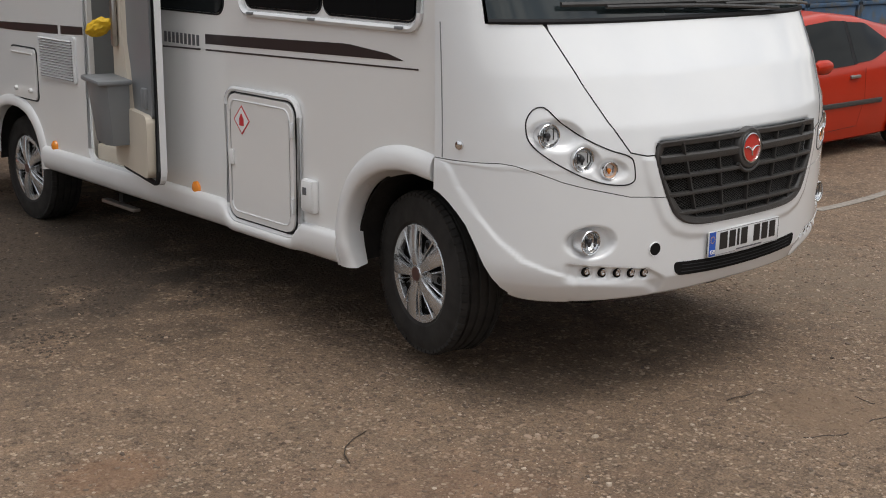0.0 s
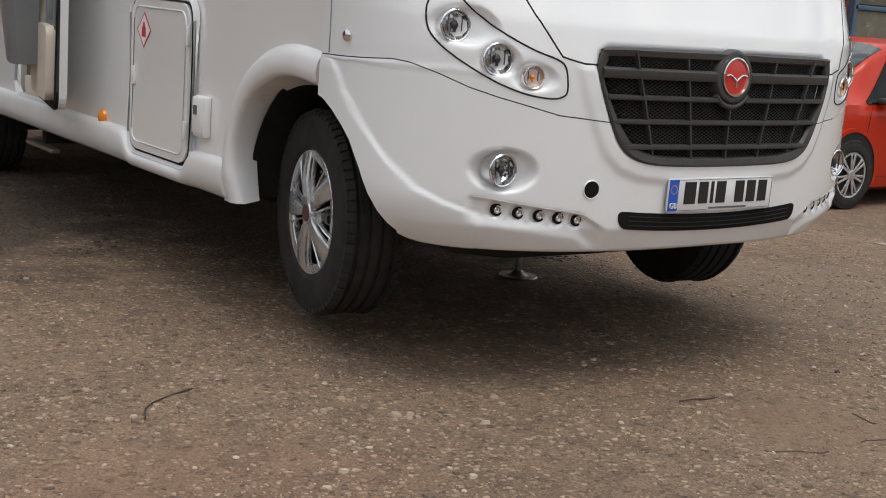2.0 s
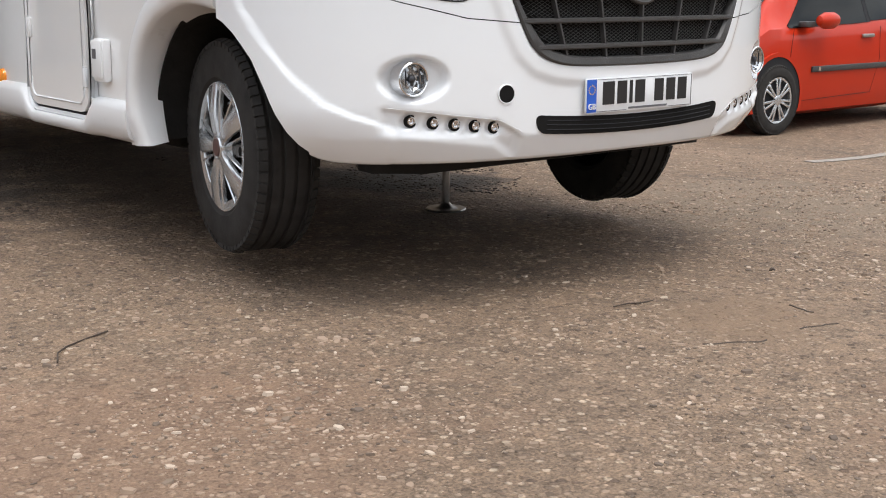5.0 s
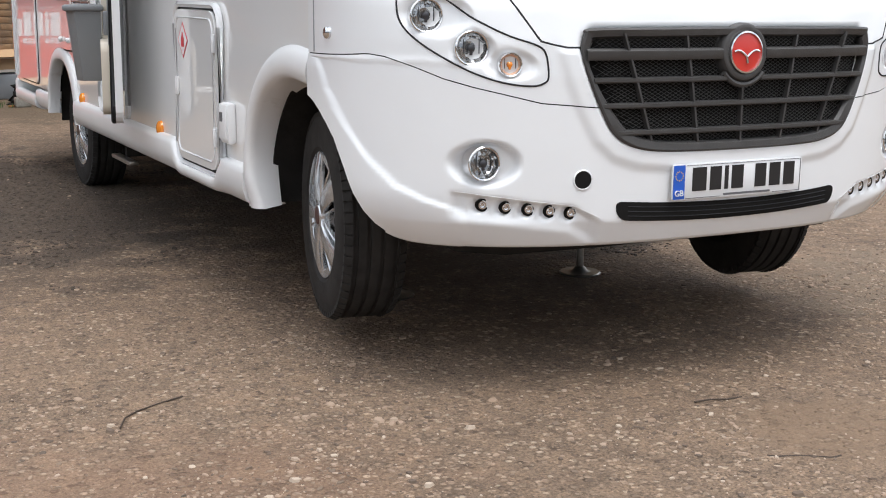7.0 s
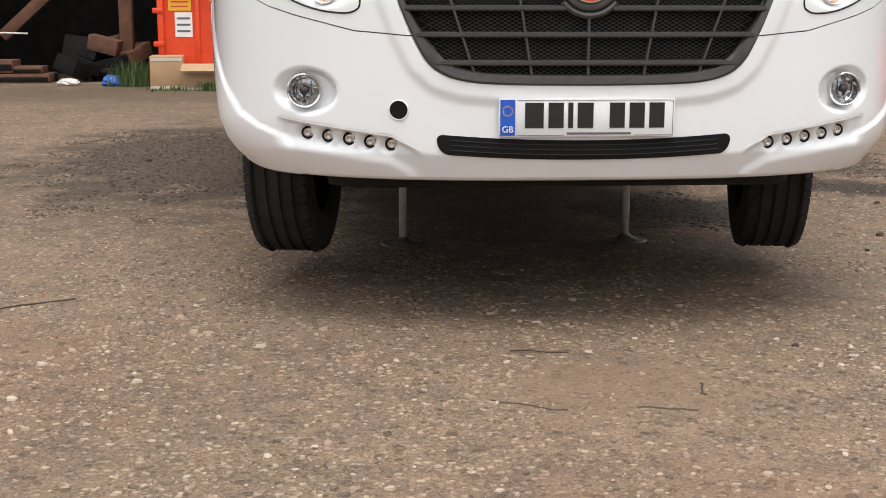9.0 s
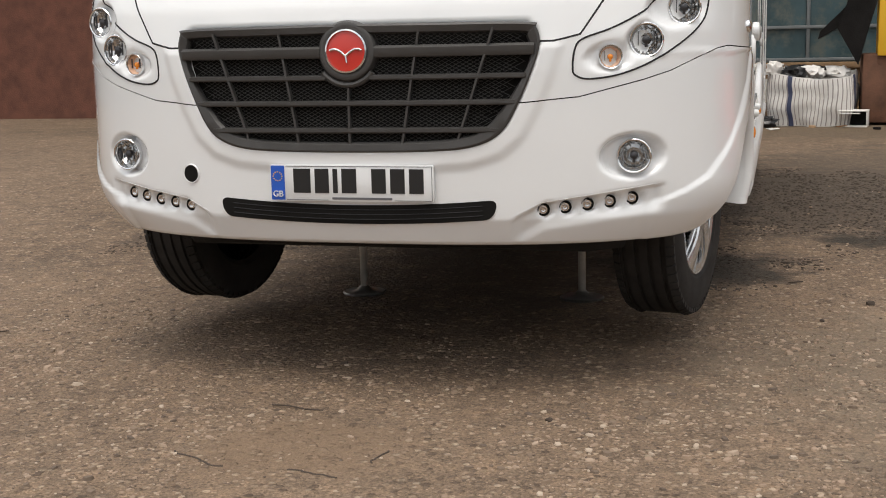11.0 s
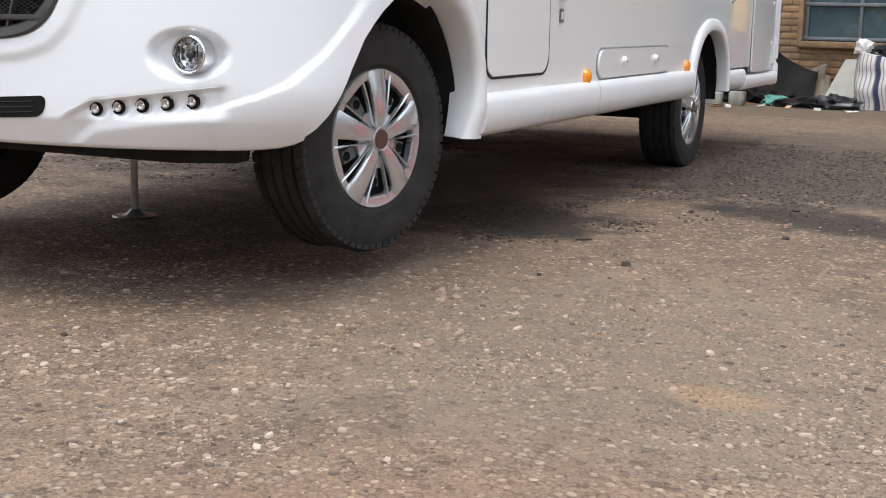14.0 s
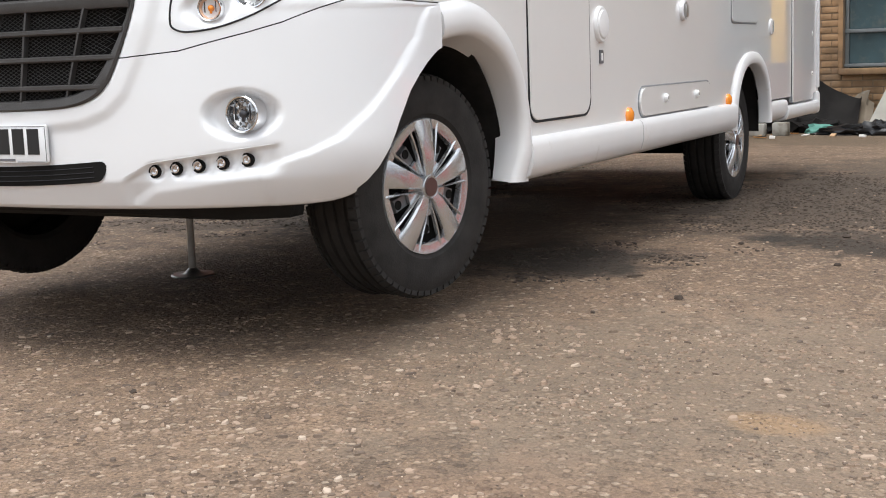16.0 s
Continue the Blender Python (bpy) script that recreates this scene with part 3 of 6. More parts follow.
def aim(x, z, lift, toward=None):
    """A frame on the nose: its +x axis points straight ahead out of the lamp."""
    d = facing(x, z) if toward is None else Vector(toward).normalized()
    return Matrix.Translation(face(x, z, lift)) @ d.to_track_quat("X", "Z").to_matrix().to_4x4()


def lamp(name, x, z, r, sink, parent, material=REFLECTOR, label="", toward=None):
    m = aim(x, z, sink, toward)
    ob = part(name, lathe_bm([(-0.05, r * 1.1), (0.004, r * 1.1), (0.007, r * 1.04), (0.005, r * 0.97), (0.0, r * 0.95)], 32, m=m), CHROME, parent, label)
    part("reflector", lathe_bm([(0.002, r * 0.95), (-0.01, r * 0.8), (-0.024, r * 0.5), (-0.014, r * 0.34), (-0.02, r * 0.2), (-0.02, 0.0)], 11, m=m @ Matrix.Rotation(0.3, 4, "X")), material, ob, smooth=False)
    part("bulb_cap", lathe_bm([(-0.012, r * 0.26), (-0.003, r * 0.24), (0.0, r * 0.15), (0.001, 0)], 20, m=m), LAMPDARK if material is REFLECTOR else ORANGE, ob)
    # added bars paint the chrome's dark reflections; the upright one is amber in indicators
    part("bulb_shield", box_bm(-0.006, 0, -0.1 * r, 0.008, r * 0.2, r * 0.7, 0.002, m=m), LAMPDARK if material is REFLECTOR else ORANGE, ob)
    for e in (-1, 1):
        part("reflector_flute", box_bm(-0.003, e * r * 0.5, 0.1 * r, 0.006, r * 0.05, r * 0.9, 0.001, m=m), LAMPDARK, ob)
    return ob


for s in (-1, 1):
    outline = spline(LAMPEDGE)
    cluster = part("headlight", tube_bm([face(s * u, v, 0.0) for u, v in outline], 0.003, closed=True), SEAM, van, "three-lamp headlight in a white moulded pod")
    ahead = (s * 0.25, -1, 0.0)
    lamp("main_beam_lamp", s * 0.972, 1.172, 0.046, 0.02, cluster, toward=ahead)
    lamp("dipped_beam_lamp", s * 0.868, 1.08, 0.047, 0.018, cluster, toward=ahead)
    lamp("indicator_lamp", s * 0.768, 1.034, 0.033, 0.012, cluster, PINKLENS, "pale amber indicator lamp", toward=ahead)
    lamp("fog_lamp", s * 0.834, 0.742, 0.047, 0.03, van, label="round fog lamp in an oval recess", toward=(s * 0.12, -1, 0.0))
    strip = part("daytime_light_strip", tube_bm([face(s * ax, float(np.interp(ax, (0.47, 0.576, 0.9), (0.555, 0.611, 0.655))) + 0.002, 0.001) for ax in np.linspace(0.5, 0.905, 24)], 0.0008), WHITE, van)
    for k in range(5):
        m = aim(s * (0.588 + 0.063 * k), 0.588 + 0.0065 * k, 0.005, (s * 0.15, -1, 0))
        led = part("led_lamp", lathe_bm([(-0.012, 0.0195), (0.001, 0.0195), (0.002, 0.0165), (-0.004, 0.014), (-0.005, 0.0)], 20, m=m), PITCH, strip)
        part("led_lens", lathe_bm([(-0.005, 0.0135), (0.0015, 0.0125), (0.0015, 0.0095), (-0.003, 0.008), (-0.002, 0.0055), (0.0, 0.004), (0.0, 0.0)], 16, m=m), CHROME, led)
    part("turn_repeater", lathe_bm([(0.0, 0.02), (0.008, 0.018), (0.012, 0.01), (0.013, 0)], 20, m=aim(s * 1.141, 1.112, 0.0, (s, -0.25, 0))), CHROME, van)

# towing eye hole
m = aim(-0.551, 0.692, 0.0)
# black disc on the uncut bumper paints the shade inside the hole
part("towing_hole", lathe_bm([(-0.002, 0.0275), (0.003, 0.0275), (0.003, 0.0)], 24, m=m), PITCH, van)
part("towing_hole_rim", lathe_bm([(0.0, 0.031), (0.003, 0.0302), (0.0045, 0.0288), (0.004, 0.027), (0.0, 0.0265)], 28, m=m), WHITE, van)

def bare_y(x, z):
    a = nose(min(z, 1.08))
    return a + (0.78 - a) * (1 - (1 - min(abs(x) / HALF, 1) ** 2.7) ** 0.39)


# air slot under the number plate
SLOT = 0.44


def slot_edges(x):
    k = SLOT - abs(x)
    bow = 0.018 * (x / 0.45) ** 2
    foot, brow = (math.sqrt(u * (2 - u)) for u in (min(k / 0.035, 1), min(k / 0.02, 1)))
    return 0.588 + bow - 0.042 * foot, 0.588 + bow + 0.016 * brow


def slot_sheet(z0, z1, out):
    xs = [SLOT * math.sin(math.pi / 2 * (i / 30 - 1)) for i in range(61)]
    rows = []
    for q in range(5):
        row = []
        for x in xs:
            lo, hi = slot_edges(x)
            z = lo + (hi - lo) * (z0 + (z1 - z0) * q / 4)
            row.append((x, bare_y(x, 0.578) - out + 0.02 * max(0.0, (0.56 - z) / 0.06), z))
        rows.append(row)
    return rows


# black sheet laid on the bumper stands for the shaded recess
air = sheet("air_slot", slot_sheet(0, 1, 0.003), lambda p: (0, 1, 0), 0.003, PITCH, van, "slatted air slot, its dark recess painted as a black sheet")
for k in (0.25, 0.5, 0.75):
    rib = []
    for x in np.linspace(-0.4, 0.4, 24):
        lo, hi = slot_edges(x)
        z = lo + (hi - lo) * k
        rib.append((x, bare_y(x, 0.578) - 0.003 + 0.02 * max(0.0, (0.56 - z) / 0.06), z))
    part("slat", tube_bm(rib, 0.0018), SEAM, air)

# radiator grille
def grille_half(z):
    pts = [(az, ax) for ax, az in GRILLE if ax > 0.2]
    lower = pts[1:9]
    return float(np.interp(z, [p[0] for p in lower], [p[1] for p in lower]))


ring = [(x, z) for x, z in GRILLE] + [(-x, z) for x, z in GRILLE[::-1][1:-1]]
ringpts = spline(ring, 5)
mid = (0.0, 0.95)
bm = bmesh.new()
loops = []
for shrink, lift in ((-0.004, 0.0), (0.0, 0.012), (0.006, 0.017), (0.024, 0.015), (0.03, 0.006), (0.03, -0.01)):
    loop = []
    for x, z in ringpts:
        nx_, nz_ = x - math.copysign(min(abs(x), shrink * min(1, abs(x) / 0.3)), x), z - math.copysign(shrink * min(1, abs(z - mid[1]) / 0.1), z - mid[1])
        loop.append(bm.verts.new((nx_, bare_y(x, z) - lift, nz_)))
    loops.append(loop)
for p, q in zip(loops, loops[1:]):
    for i in range(len(p)):
        j = (i + 1) % len(p)
        bm.faces.new((p[i], p[j], q[j], q[i]))
grille = part("grille", bm, BLACK, van, "black plastic radiator grille with mesh")
rows = []
for i in range(15):
    z = 0.775 + 0.36 * i / 14
    w = grille_half(z) - 0.008
    rows.append([(w * (2 * j / 30 - 1), bare_y(w * (2 * j / 30 - 1), z) + 0.02, z) for j in range(31)])
# near-black sheet puts the shade behind the mesh into colour
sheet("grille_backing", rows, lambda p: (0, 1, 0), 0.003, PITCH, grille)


def grille_bar(z, h, lift, x0=None, x1=None):
    w = grille_half(z) - 0.01
    x0, x1 = (-w if x0 is None else x0), (w if x1 is None else x1)
    k = 24
    prof = [(-0.5, -0.012), (-0.45, lift * 0.8), (-0.2, lift), (0.3, lift), (0.5, lift * 0.5), (0.5, -0.012)]
    return part("grille_bar", loft_bm([[(x0 + (x1 - x0) * i / k, bare_y(x0 + (x1 - x0) * i / k, z) - p[1], z + h * p[0]) for p in prof] for i in range(k + 1)]), BLACK, grille)


def loft_bm(sections, caps=True, loop=True):
    bm = bmesh.new()
    vs = [[bm.verts.new(p) for p in s] for s in sections]
    k = len(vs[0])
    for a, b in zip(vs, vs[1:]):
        for i in range(k if loop else k - 1):
            j = (i + 1) % k
            bm.faces.new((a[i], a[j], b[j], b[i]))
    if caps:
        bm.faces.new(vs[0][::-1])
        bm.faces.new(vs[-1])
    return bm


for e in (-1, 1):
    inside, outside = e * 0.085, e * (grille_half(1.063) - 0.012)
    grille_bar(1.063, 0.036, 0.02, x0=min(inside, outside), x1=max(inside, outside))
    inside, outside = e * 0.07, e * (grille_half(0.987) - 0.012)
    grille_bar(0.987, 0.017, 0.016, x0=min(inside, outside), x1=max(inside, outside))
part("grille_bar", tube_bm([(0.098 * math.cos(a), bare_y(0, 1.0) - 0.008, 1.064 + 0.098 * math.sin(a)) for a in np.linspace(radians(218), radians(322), 18)], 0.0095, 8), BLACK, grille)
for z in (0.911, 0.83):
    grille_bar(z, 0.017, 0.016)
for u in (-2, -1, 0, 1, 2):
    for z0, z1 in ((0.995, 1.046), (0.92, 0.979), (0.838, 0.903), (0.785, 0.822), (1.08, 1.122)):
        if u == 0 and z0 > 0.95:
            continue
        top, foot = ((u * (0.163 + 0.042 * (z - 0.785) / 0.25), bare_y(u * 0.18, z) - 0.004, z) for z in (z1 + 0.004, z0 - 0.004))
        part("grille_post", loft_bm([[(x - 0.0035, y - 0.008, z), (x + 0.0035, y - 0.008, z), (x + 0.0035, y + 0.01, z), (x - 0.0035, y + 0.01, z)] for x, y, z in (foot, top)]), BLACK, grille)
# expanded metal mesh: crossing thin strands
mv, mf = [], []
strand = 0.0009
for k in range(-70, 71):
    for slope in (1, -1):
        x0 = k * 0.021
        za = 0.78
        seg = 14
        prev = None
        for q in range(seg + 1):
            z = za + 0.345 * q / seg
            x = x0 + slope * (z - 0.95) * 1.9
            if abs(x) > grille_half(z) - 0.03:
                prev = None
                continue
            y = bare_y(x, z) + 0.009
            cur = [(x - strand * 2, y, z), (x, y - 0.002, z), (x + strand * 2, y, z)]
            base = len(mv)
            mv += cur
            if prev is not None:
                mf += [(prev, prev + 1, base + 1, base), (prev + 1, prev + 2, base + 2, base + 1)]
            prev = base
tagged(from_data("grille_mesh", mv, mf, BLACK, grille, "expanded black mesh"), kind="stuff")

# round badge: red enamel in a chrome ring, with a pale winged shape
bd = Matrix.Translation((0, bare_y(0, 1.05) - 0.012, 1.066)) @ Vector((0, -1, 0.05)).to_track_quat("X", "Z").to_matrix().to_4x4()
badge = part("badge", lathe_bm([(-0.04, 0.093), (-0.004, 0.091), (0.005, 0.085), (0.008, 0.077), (0.007, 0.069), (0.004, 0.065)], 44, m=bd), BLACK, van, "round red badge in a chrome ring")
part("badge_ring", lathe_bm([(0.004, 0.066), (0.013, 0.065), (0.014, 0.06), (0.008, 0.0585)], 40, m=bd), CHROME, badge)
part("badge_face", lathe_bm([(0.008, 0.059), (0.01, 0.045), (0.011, 0.0)], 40, m=bd), REDBADGE, badge)
for s in (-1, 1):
    part("badge_wing", tube_bm([bd @ Vector((0.013, s * q, -0.014 + 0.02 * math.sin(q / 0.05 * 2.2))) for q in np.linspace(0.0, 0.05, 8)], 0.0035), CHROME, badge)
part("badge_stem", tube_bm([bd @ Vector((0.013, 0, -0.014)), bd @ Vector((0.013, 0.003, -0.034))], 0.0035), CHROME, badge)

# number plate with plain bars in place of its characters
py = 0.022
plate = part("number_plate", prism_bm(rounded(-0.26, 0.617, 0.26, 0.728, 0.008), 0.006, Matrix.Translation((0, py - 0.024, 0)), 0.0015), PLATE, van, "white number plate with a blue band")
part("plate_mount", box_bm(0, py - 0.008, 0.672, 0.49, 0.022, 0.09, 0.004), SEAM, plate)
part("plate_band", prism_bm([(-0.257, 0.62), (-0.213, 0.62), (-0.213, 0.725), (-0.257, 0.725)], 0.001, Matrix.Translation((0, py - 0.0255, 0))), PLATEBLUE, plate)
bm = text_bm("GB", 0.026)
bm.transform(Matrix.Translation((-0.235, py - 0.027, 0.63)) @ Matrix.Rotation(math.pi / 2, 4, "X"))
part("band_letters", bm, WHITEINK, plate, smooth=False)
for k in range(12):
    a = 2 * math.pi * k / 12
    part("band_star", prism_bm([(0.0022 * math.cos(q * 1.2566), 0.0022 * math.sin(q * 1.2566)) for q in range(5)], 0.001, Matrix.Translation((-0.235 + 0.014 * math.cos(a), py - 0.0265, 0.692 + 0.014 * math.sin(a)))), YELLOWINK, plate)
for x0, x1 in ((-0.172, -0.117), (-0.103, -0.058), (-0.045, -0.03), (-0.017, 0.03), (0.078, 0.123), (0.137, 0.182), (0.196, 0.241)):
    part("plate_bar", prism_bm([(x0 - 0.012, 0.642), (x1 - 0.012, 0.642), (x1 - 0.012, 0.716), (x0 - 0.012, 0.716)], 0.001, Matrix.Translation((0, py - 0.0258, 0))), PLATEINK, plate)
part("dealer_bar", prism_bm([(-0.06, 0.6225), (0.13, 0.6225), (0.13, 0.629), (-0.06, 0.629)], 0.001, Matrix.Translation((0, py - 0.0258, 0))), GREYINK, plate)
for u0, v0, u1, v1 in ((-0.208, 0.7225, 0.255, 0.724), (-0.208, 0.62, -0.07, 0.6215), (0.14, 0.62, 0.255, 0.6215), (0.2535, 0.62, 0.255, 0.724)):
    part("plate_line", prism_bm([(u0, v0), (u1, v0), (u1, v1), (u0, v1)], 0.001, Matrix.Translation((0, py - 0.0256, 0))), GREYINK, plate)

# ---- motorhome: side walls, floor and roof ----
WALL = 1.115
REAR = 6.68


def flat_wall(s, y0, y1, lo, hi, name="side_wall", k=None):
    n = k or max(2, int((y1 - y0) / 0.02))
    rows = []
    for i in range(5):
        rows.append([(s * WALL, y0 + (y1 - y0) * j / n, lo(y0 + (y1 - y0) * j / n) + (hi - lo(y0 + (y1 - y0) * j / n)) * i / 4) for j in range(n + 1)])
    return sheet(name, rows, lambda p: (-s, 0, 0), 0.03, SIDE, van)


REAR_ARCH = {-1: 4.99, 1: 4.76}


def wall_low(y, s=-1):
    if y < 1.44:
        return float(np.interp(y, (0.78, 0.95, 1.07, 1.19, 1.29, 1.37, 1.41, 1.43, 1.44), (0.99, 1.0, 0.995, 0.965, 0.9, 0.8, 0.7, 0.6, 0.57)))
    if abs(y - REAR_ARCH[s]) < 0.43:
        return max(0.57, arch_z(y, REAR_ARCH[s], 0.40, 0.43))
    return 0.57


DOOR0, DOOR1 = 3.33, 3.88
flat_wall(-1, 0.785, DOOR0, wall_low, 2.84)
flat_wall(-1, DOOR1, REAR, wall_low, 2.84)
flat_wall(-1, DOOR0, DOOR1, lambda y: 2.42, 2.84)
flat_wall(1, 0.785, REAR, lambda y: wall_low(y, 1), 2.84)
# roof, back wall and floor
part("roof", loft_bm([[(-1.13, y, 2.83), (-1.1, y, 2.89), (-0.9, y, 2.92), (0.9, y, 2.92), (1.1, y, 2.89), (1.13, y, 2.83)] for y in (0.72, REAR + 0.02)]), WHITE, van)
box("rear_wall", (0, REAR + 0.015, 1.7), (2.24, 0.04, 2.28), SIDE, van, 0.012)
box("rear_bumper", (0, REAR + 0.02, 0.5), (2.26, 0.1, 0.17), SKIRT, van, 0.03)
for s in (-1, 1):
    tail = box("tail_lamp", (s * 1.08, REAR + 0.05, 0.47), (0.07, 0.05, 0.06), REDBADGE, van, 0.012)
box("floor_pan", (0, 3.65, 0.575), (1.36, 6.0, 0.04), DARK, van)
box("floor_pan", (0, 3.02, 0.58), (2.16, 3.2, 0.035), DARK, van)
box("floor_pan", (0, 6.08, 0.58), (2.16, 1.14, 0.035), DARK, van)
part("undertray", loft_bm([[(-w, y, zt), (-w * 0.96, y, zb), (w * 0.96, y, zb), (w, y, zt)] for y, w, zb, zt in ((0.16, 0.45, 0.455, 0.5), (0.3, 0.7, 0.425, 0.52), (0.46, 0.8, 0.415, 0.54), (0.56, 0.78, 0.412, 0.55), (0.62, 0.62, 0.41, 0.56), (1.5, 0.6, 0.42, 0.56), (1.7, 0.5, 0.44, 0.56))]), DARK, van)
for x in (-0.45, 0.45):
    box("chassis_rail", (x, 4.0, 0.5), (0.08, 5.2, 0.13), DARK, van, 0.01)
# hidden boxes added under the floor to block light and darken the ground
box("underfloor_tank", (0.0, 2.75, 0.46), (1.5, 1.9, 0.22), DARK, van, 0.03)
box("underfloor_tank", (0.0, 6.0, 0.47), (1.4, 0.9, 0.2), DARK, van, 0.03)
box("rear_axle", (0, 5.035, 0.3), (1.5, 0.09, 0.09), DARK, van, 0.02)
box("front_axle", (0, 1.0, 0.47), (1.5, 0.07, 0.07), DARK, van, 0.015)
box("cab_bulkhead", (0, 0.72, 1.1), (1.9, 0.04, 1.0), DARK, van)
for s in (-1, 1):
    for cy, cz, r in ((0.9, 0.47, 0.5), (REAR_ARCH[s], 0.40, 0.44)):
        arc = [(cy + r * math.cos(a), cz + r * math.sin(a)) for a in np.linspace(0, radians(150), 22)]
        arc = [(cy + r, cz - 0.02)] + arc
        sheet("wheel_liner", [[(s * x, y, z) for y, z in arc] for x in (1.05, 0.62)], lambda p, c=(cy, cz): tuple(Vector((0, p[1] - c[0], p[2] - c[1])).normalized()), 0.006, DARK, van)
        bm = bmesh.new()
        bm.faces.new([bm.verts.new((s * 0.625, y, z)) for y, z in arc])
        bmesh.ops.solidify(bm, geom=bm.faces[:], thickness=0.006)
        part("liner_back", bm, DARK, van)

# wheel arch flares
def flare(s, cy, cz, r_in, r_out, a0, a1, drop, name="arch_flare"):
    sections = []
    for a in np.linspace(a0, a1, 44):
        c, q = math.cos(a), math.sin(a)
        full = (abs(c) ** 2.35 + abs(q) ** 2.35) ** (-1 / 2.35)
        c, q = c * full, q * full
        sec = []
        for t, x in ((0.0, 1.065), (0.0, 1.12), (0.05, 1.132), (0.15, 1.138), (0.45, 1.138), (0.8, 1.132), (0.95, 1.124), (1.0, 1.1)):
            r = r_in + (r_out - r_in) * t
            sec.append((s * x, cy + r * c, cz + r * q))
        sections.append(sec)
    if drop:
        first = sections[0]
        foot = [(x, y, z) for x, y, z in first]
        for dz in (0.03, drop):
            sections.insert(0, [(x * (1 - 0.1 * dz), y - (0.01 if i > 3 else 0.025) * dz / drop, z - dz) for i, (x, y, z) in enumerate(foot)])
    return part(name, loft_bm(sections), SKIRT, van, "moulded white wheel arch flare", angle=50)


def along(points, t):
    """A place on a smooth line through the points, t from 0 to 1."""
    k = min(int(t * (len(points) - 1)), len(points) - 2)
    q = t * (len(points) - 1) - k
    a, b, c, d = (points[min(max(k + e, 0), len(points) - 1)] for e in (-1, 0, 1, 2))
    return tuple(0.5 * (2 * b[e] + (c[e] - a[e]) * q + (2 * a[e] - 5 * b[e] + 4 * c[e] - d[e]) * q * q + (3 * b[e] - a[e] - 3 * c[e] + d[e]) * q ** 3) for e in (0, 1))


def front_flare(s):
    """The flare behind the bumper: it runs over the wheel and down into the sill."""
    outer = [(0.784, 1.046), (0.95, 1.062), (1.07, 1.052), (1.19, 1.017), (1.31, 0.945), (1.4, 0.84), (1.45, 0.72), (1.476, 0.6), (1.478, 0.52), (1.465, 0.432)]
    crest = [(0.784, 0.93), (0.92, 0.945), (1.02, 0.945), (1.12, 0.925), (1.24, 0.87), (1.325, 0.785), (1.368, 0.68), (1.374, 0.6), (1.362, 0.53), (1.335, 0.44)]
    inner = [(0.784, 0.907), (0.92, 0.92), (1.05, 0.915), (1.17, 0.885), (1.265, 0.845), (1.34, 0.765), (1.38, 0.68), (1.385, 0.6), (1.373, 0.53), (1.35, 0.448)]
    sections = []
    for i in range(49):
        t = i / 48
        o, c, d = along(outer, t), along(crest, t), along(inner, t)
        mix = lambda q: (o[0] + (c[0] - o[0]) * q, o[1] + (c[1] - o[1]) * q)
        tuck = 0.02 * step01(0.86, 1.0, t)
        sec = [(1.03, *d), (1.12 - tuck, *along(crest, t)), (1.138 - tuck, *mix(0.95)), (1.148 - tuck, *mix(0.84)), (1.152 - tuck, *mix(0.6)), (1.148 - tuck, *mix(0.35)), (1.136 - tuck, *mix(0.14)), (1.12, *mix(0.02)), (1.09, *o)]
        sections.append([(s * x, y, z) for x, y, z in sec])
    return part("arch_flare", loft_bm(sections), SKIRT, van, "moulded white wheel arch flare", angle=50)


for s in (-1, 1):
    front_flare(s)
    flare(s, REAR_ARCH[s], 0.40, 0.4, 0.475, radians(5), radians(175), 0.0)


# side skirts
def skirt(s, y0, y1, notch=None, name="side_skirt", low=0.43, top_z=0.59, bulge=0.0):
    n = int((y1 - y0) / 0.04)
    rows = []
    prof = ((1.0, 1.10), (1.0, 1.128), (0.93, 1.146), (0.8, 1.153), (0.45, 1.153), (0.18, 1.14), (0.05, 1.11), (0.0, 1.07), (0.03, 0.98))
    for j in range(n + 1):
        y = y0 + (y1 - y0) * j / n
        top = top_z
        if notch:
            top -= 0.095 * step01(notch[0] - 0.05, notch[0] + 0.05, y) * step01(notch[1] + 0.05, notch[1] - 0.05, y)
        rows.append([(s * (x - bulge * (x > 1.1)), y, low + (top - low) * t) for t, x in prof])
    return part(name, loft_bm(rows, loop=True), SKIRT, van, angle=50)


skirt(-1, 1.44, 4.54, (1.77, 2.38))
skirt(1, 1.44, 2.66)
skirt(1, 2.668, 4.31)
for s in (-1, 1):
    skirt(s, REAR_ARCH[s] + 0.44, REAR_ARCH[s] + 0.88, top_z=0.56, bulge=0.018)
    skirt(s, REAR_ARCH[s] + 0.885, REAR - 0.02, low=0.415, top_z=0.515, bulge=0.012)
    for y in (2.57, 4.22) if s > 0 else (2.71, 4.41):
        part("side_marker", lathe_bm([(0, 0.036), (0.012, 0.034), (0.022, 0.02), (0.025, 0)], 20, m=Matrix.Translation((s * 1.115, y, 0.612 if s > 0 else 0.604)) @ (Matrix.Identity(4) if s > 0 else Matrix.Rotation(math.pi, 4, "Z"))), ORANGE, van, "amber side marker lamp")


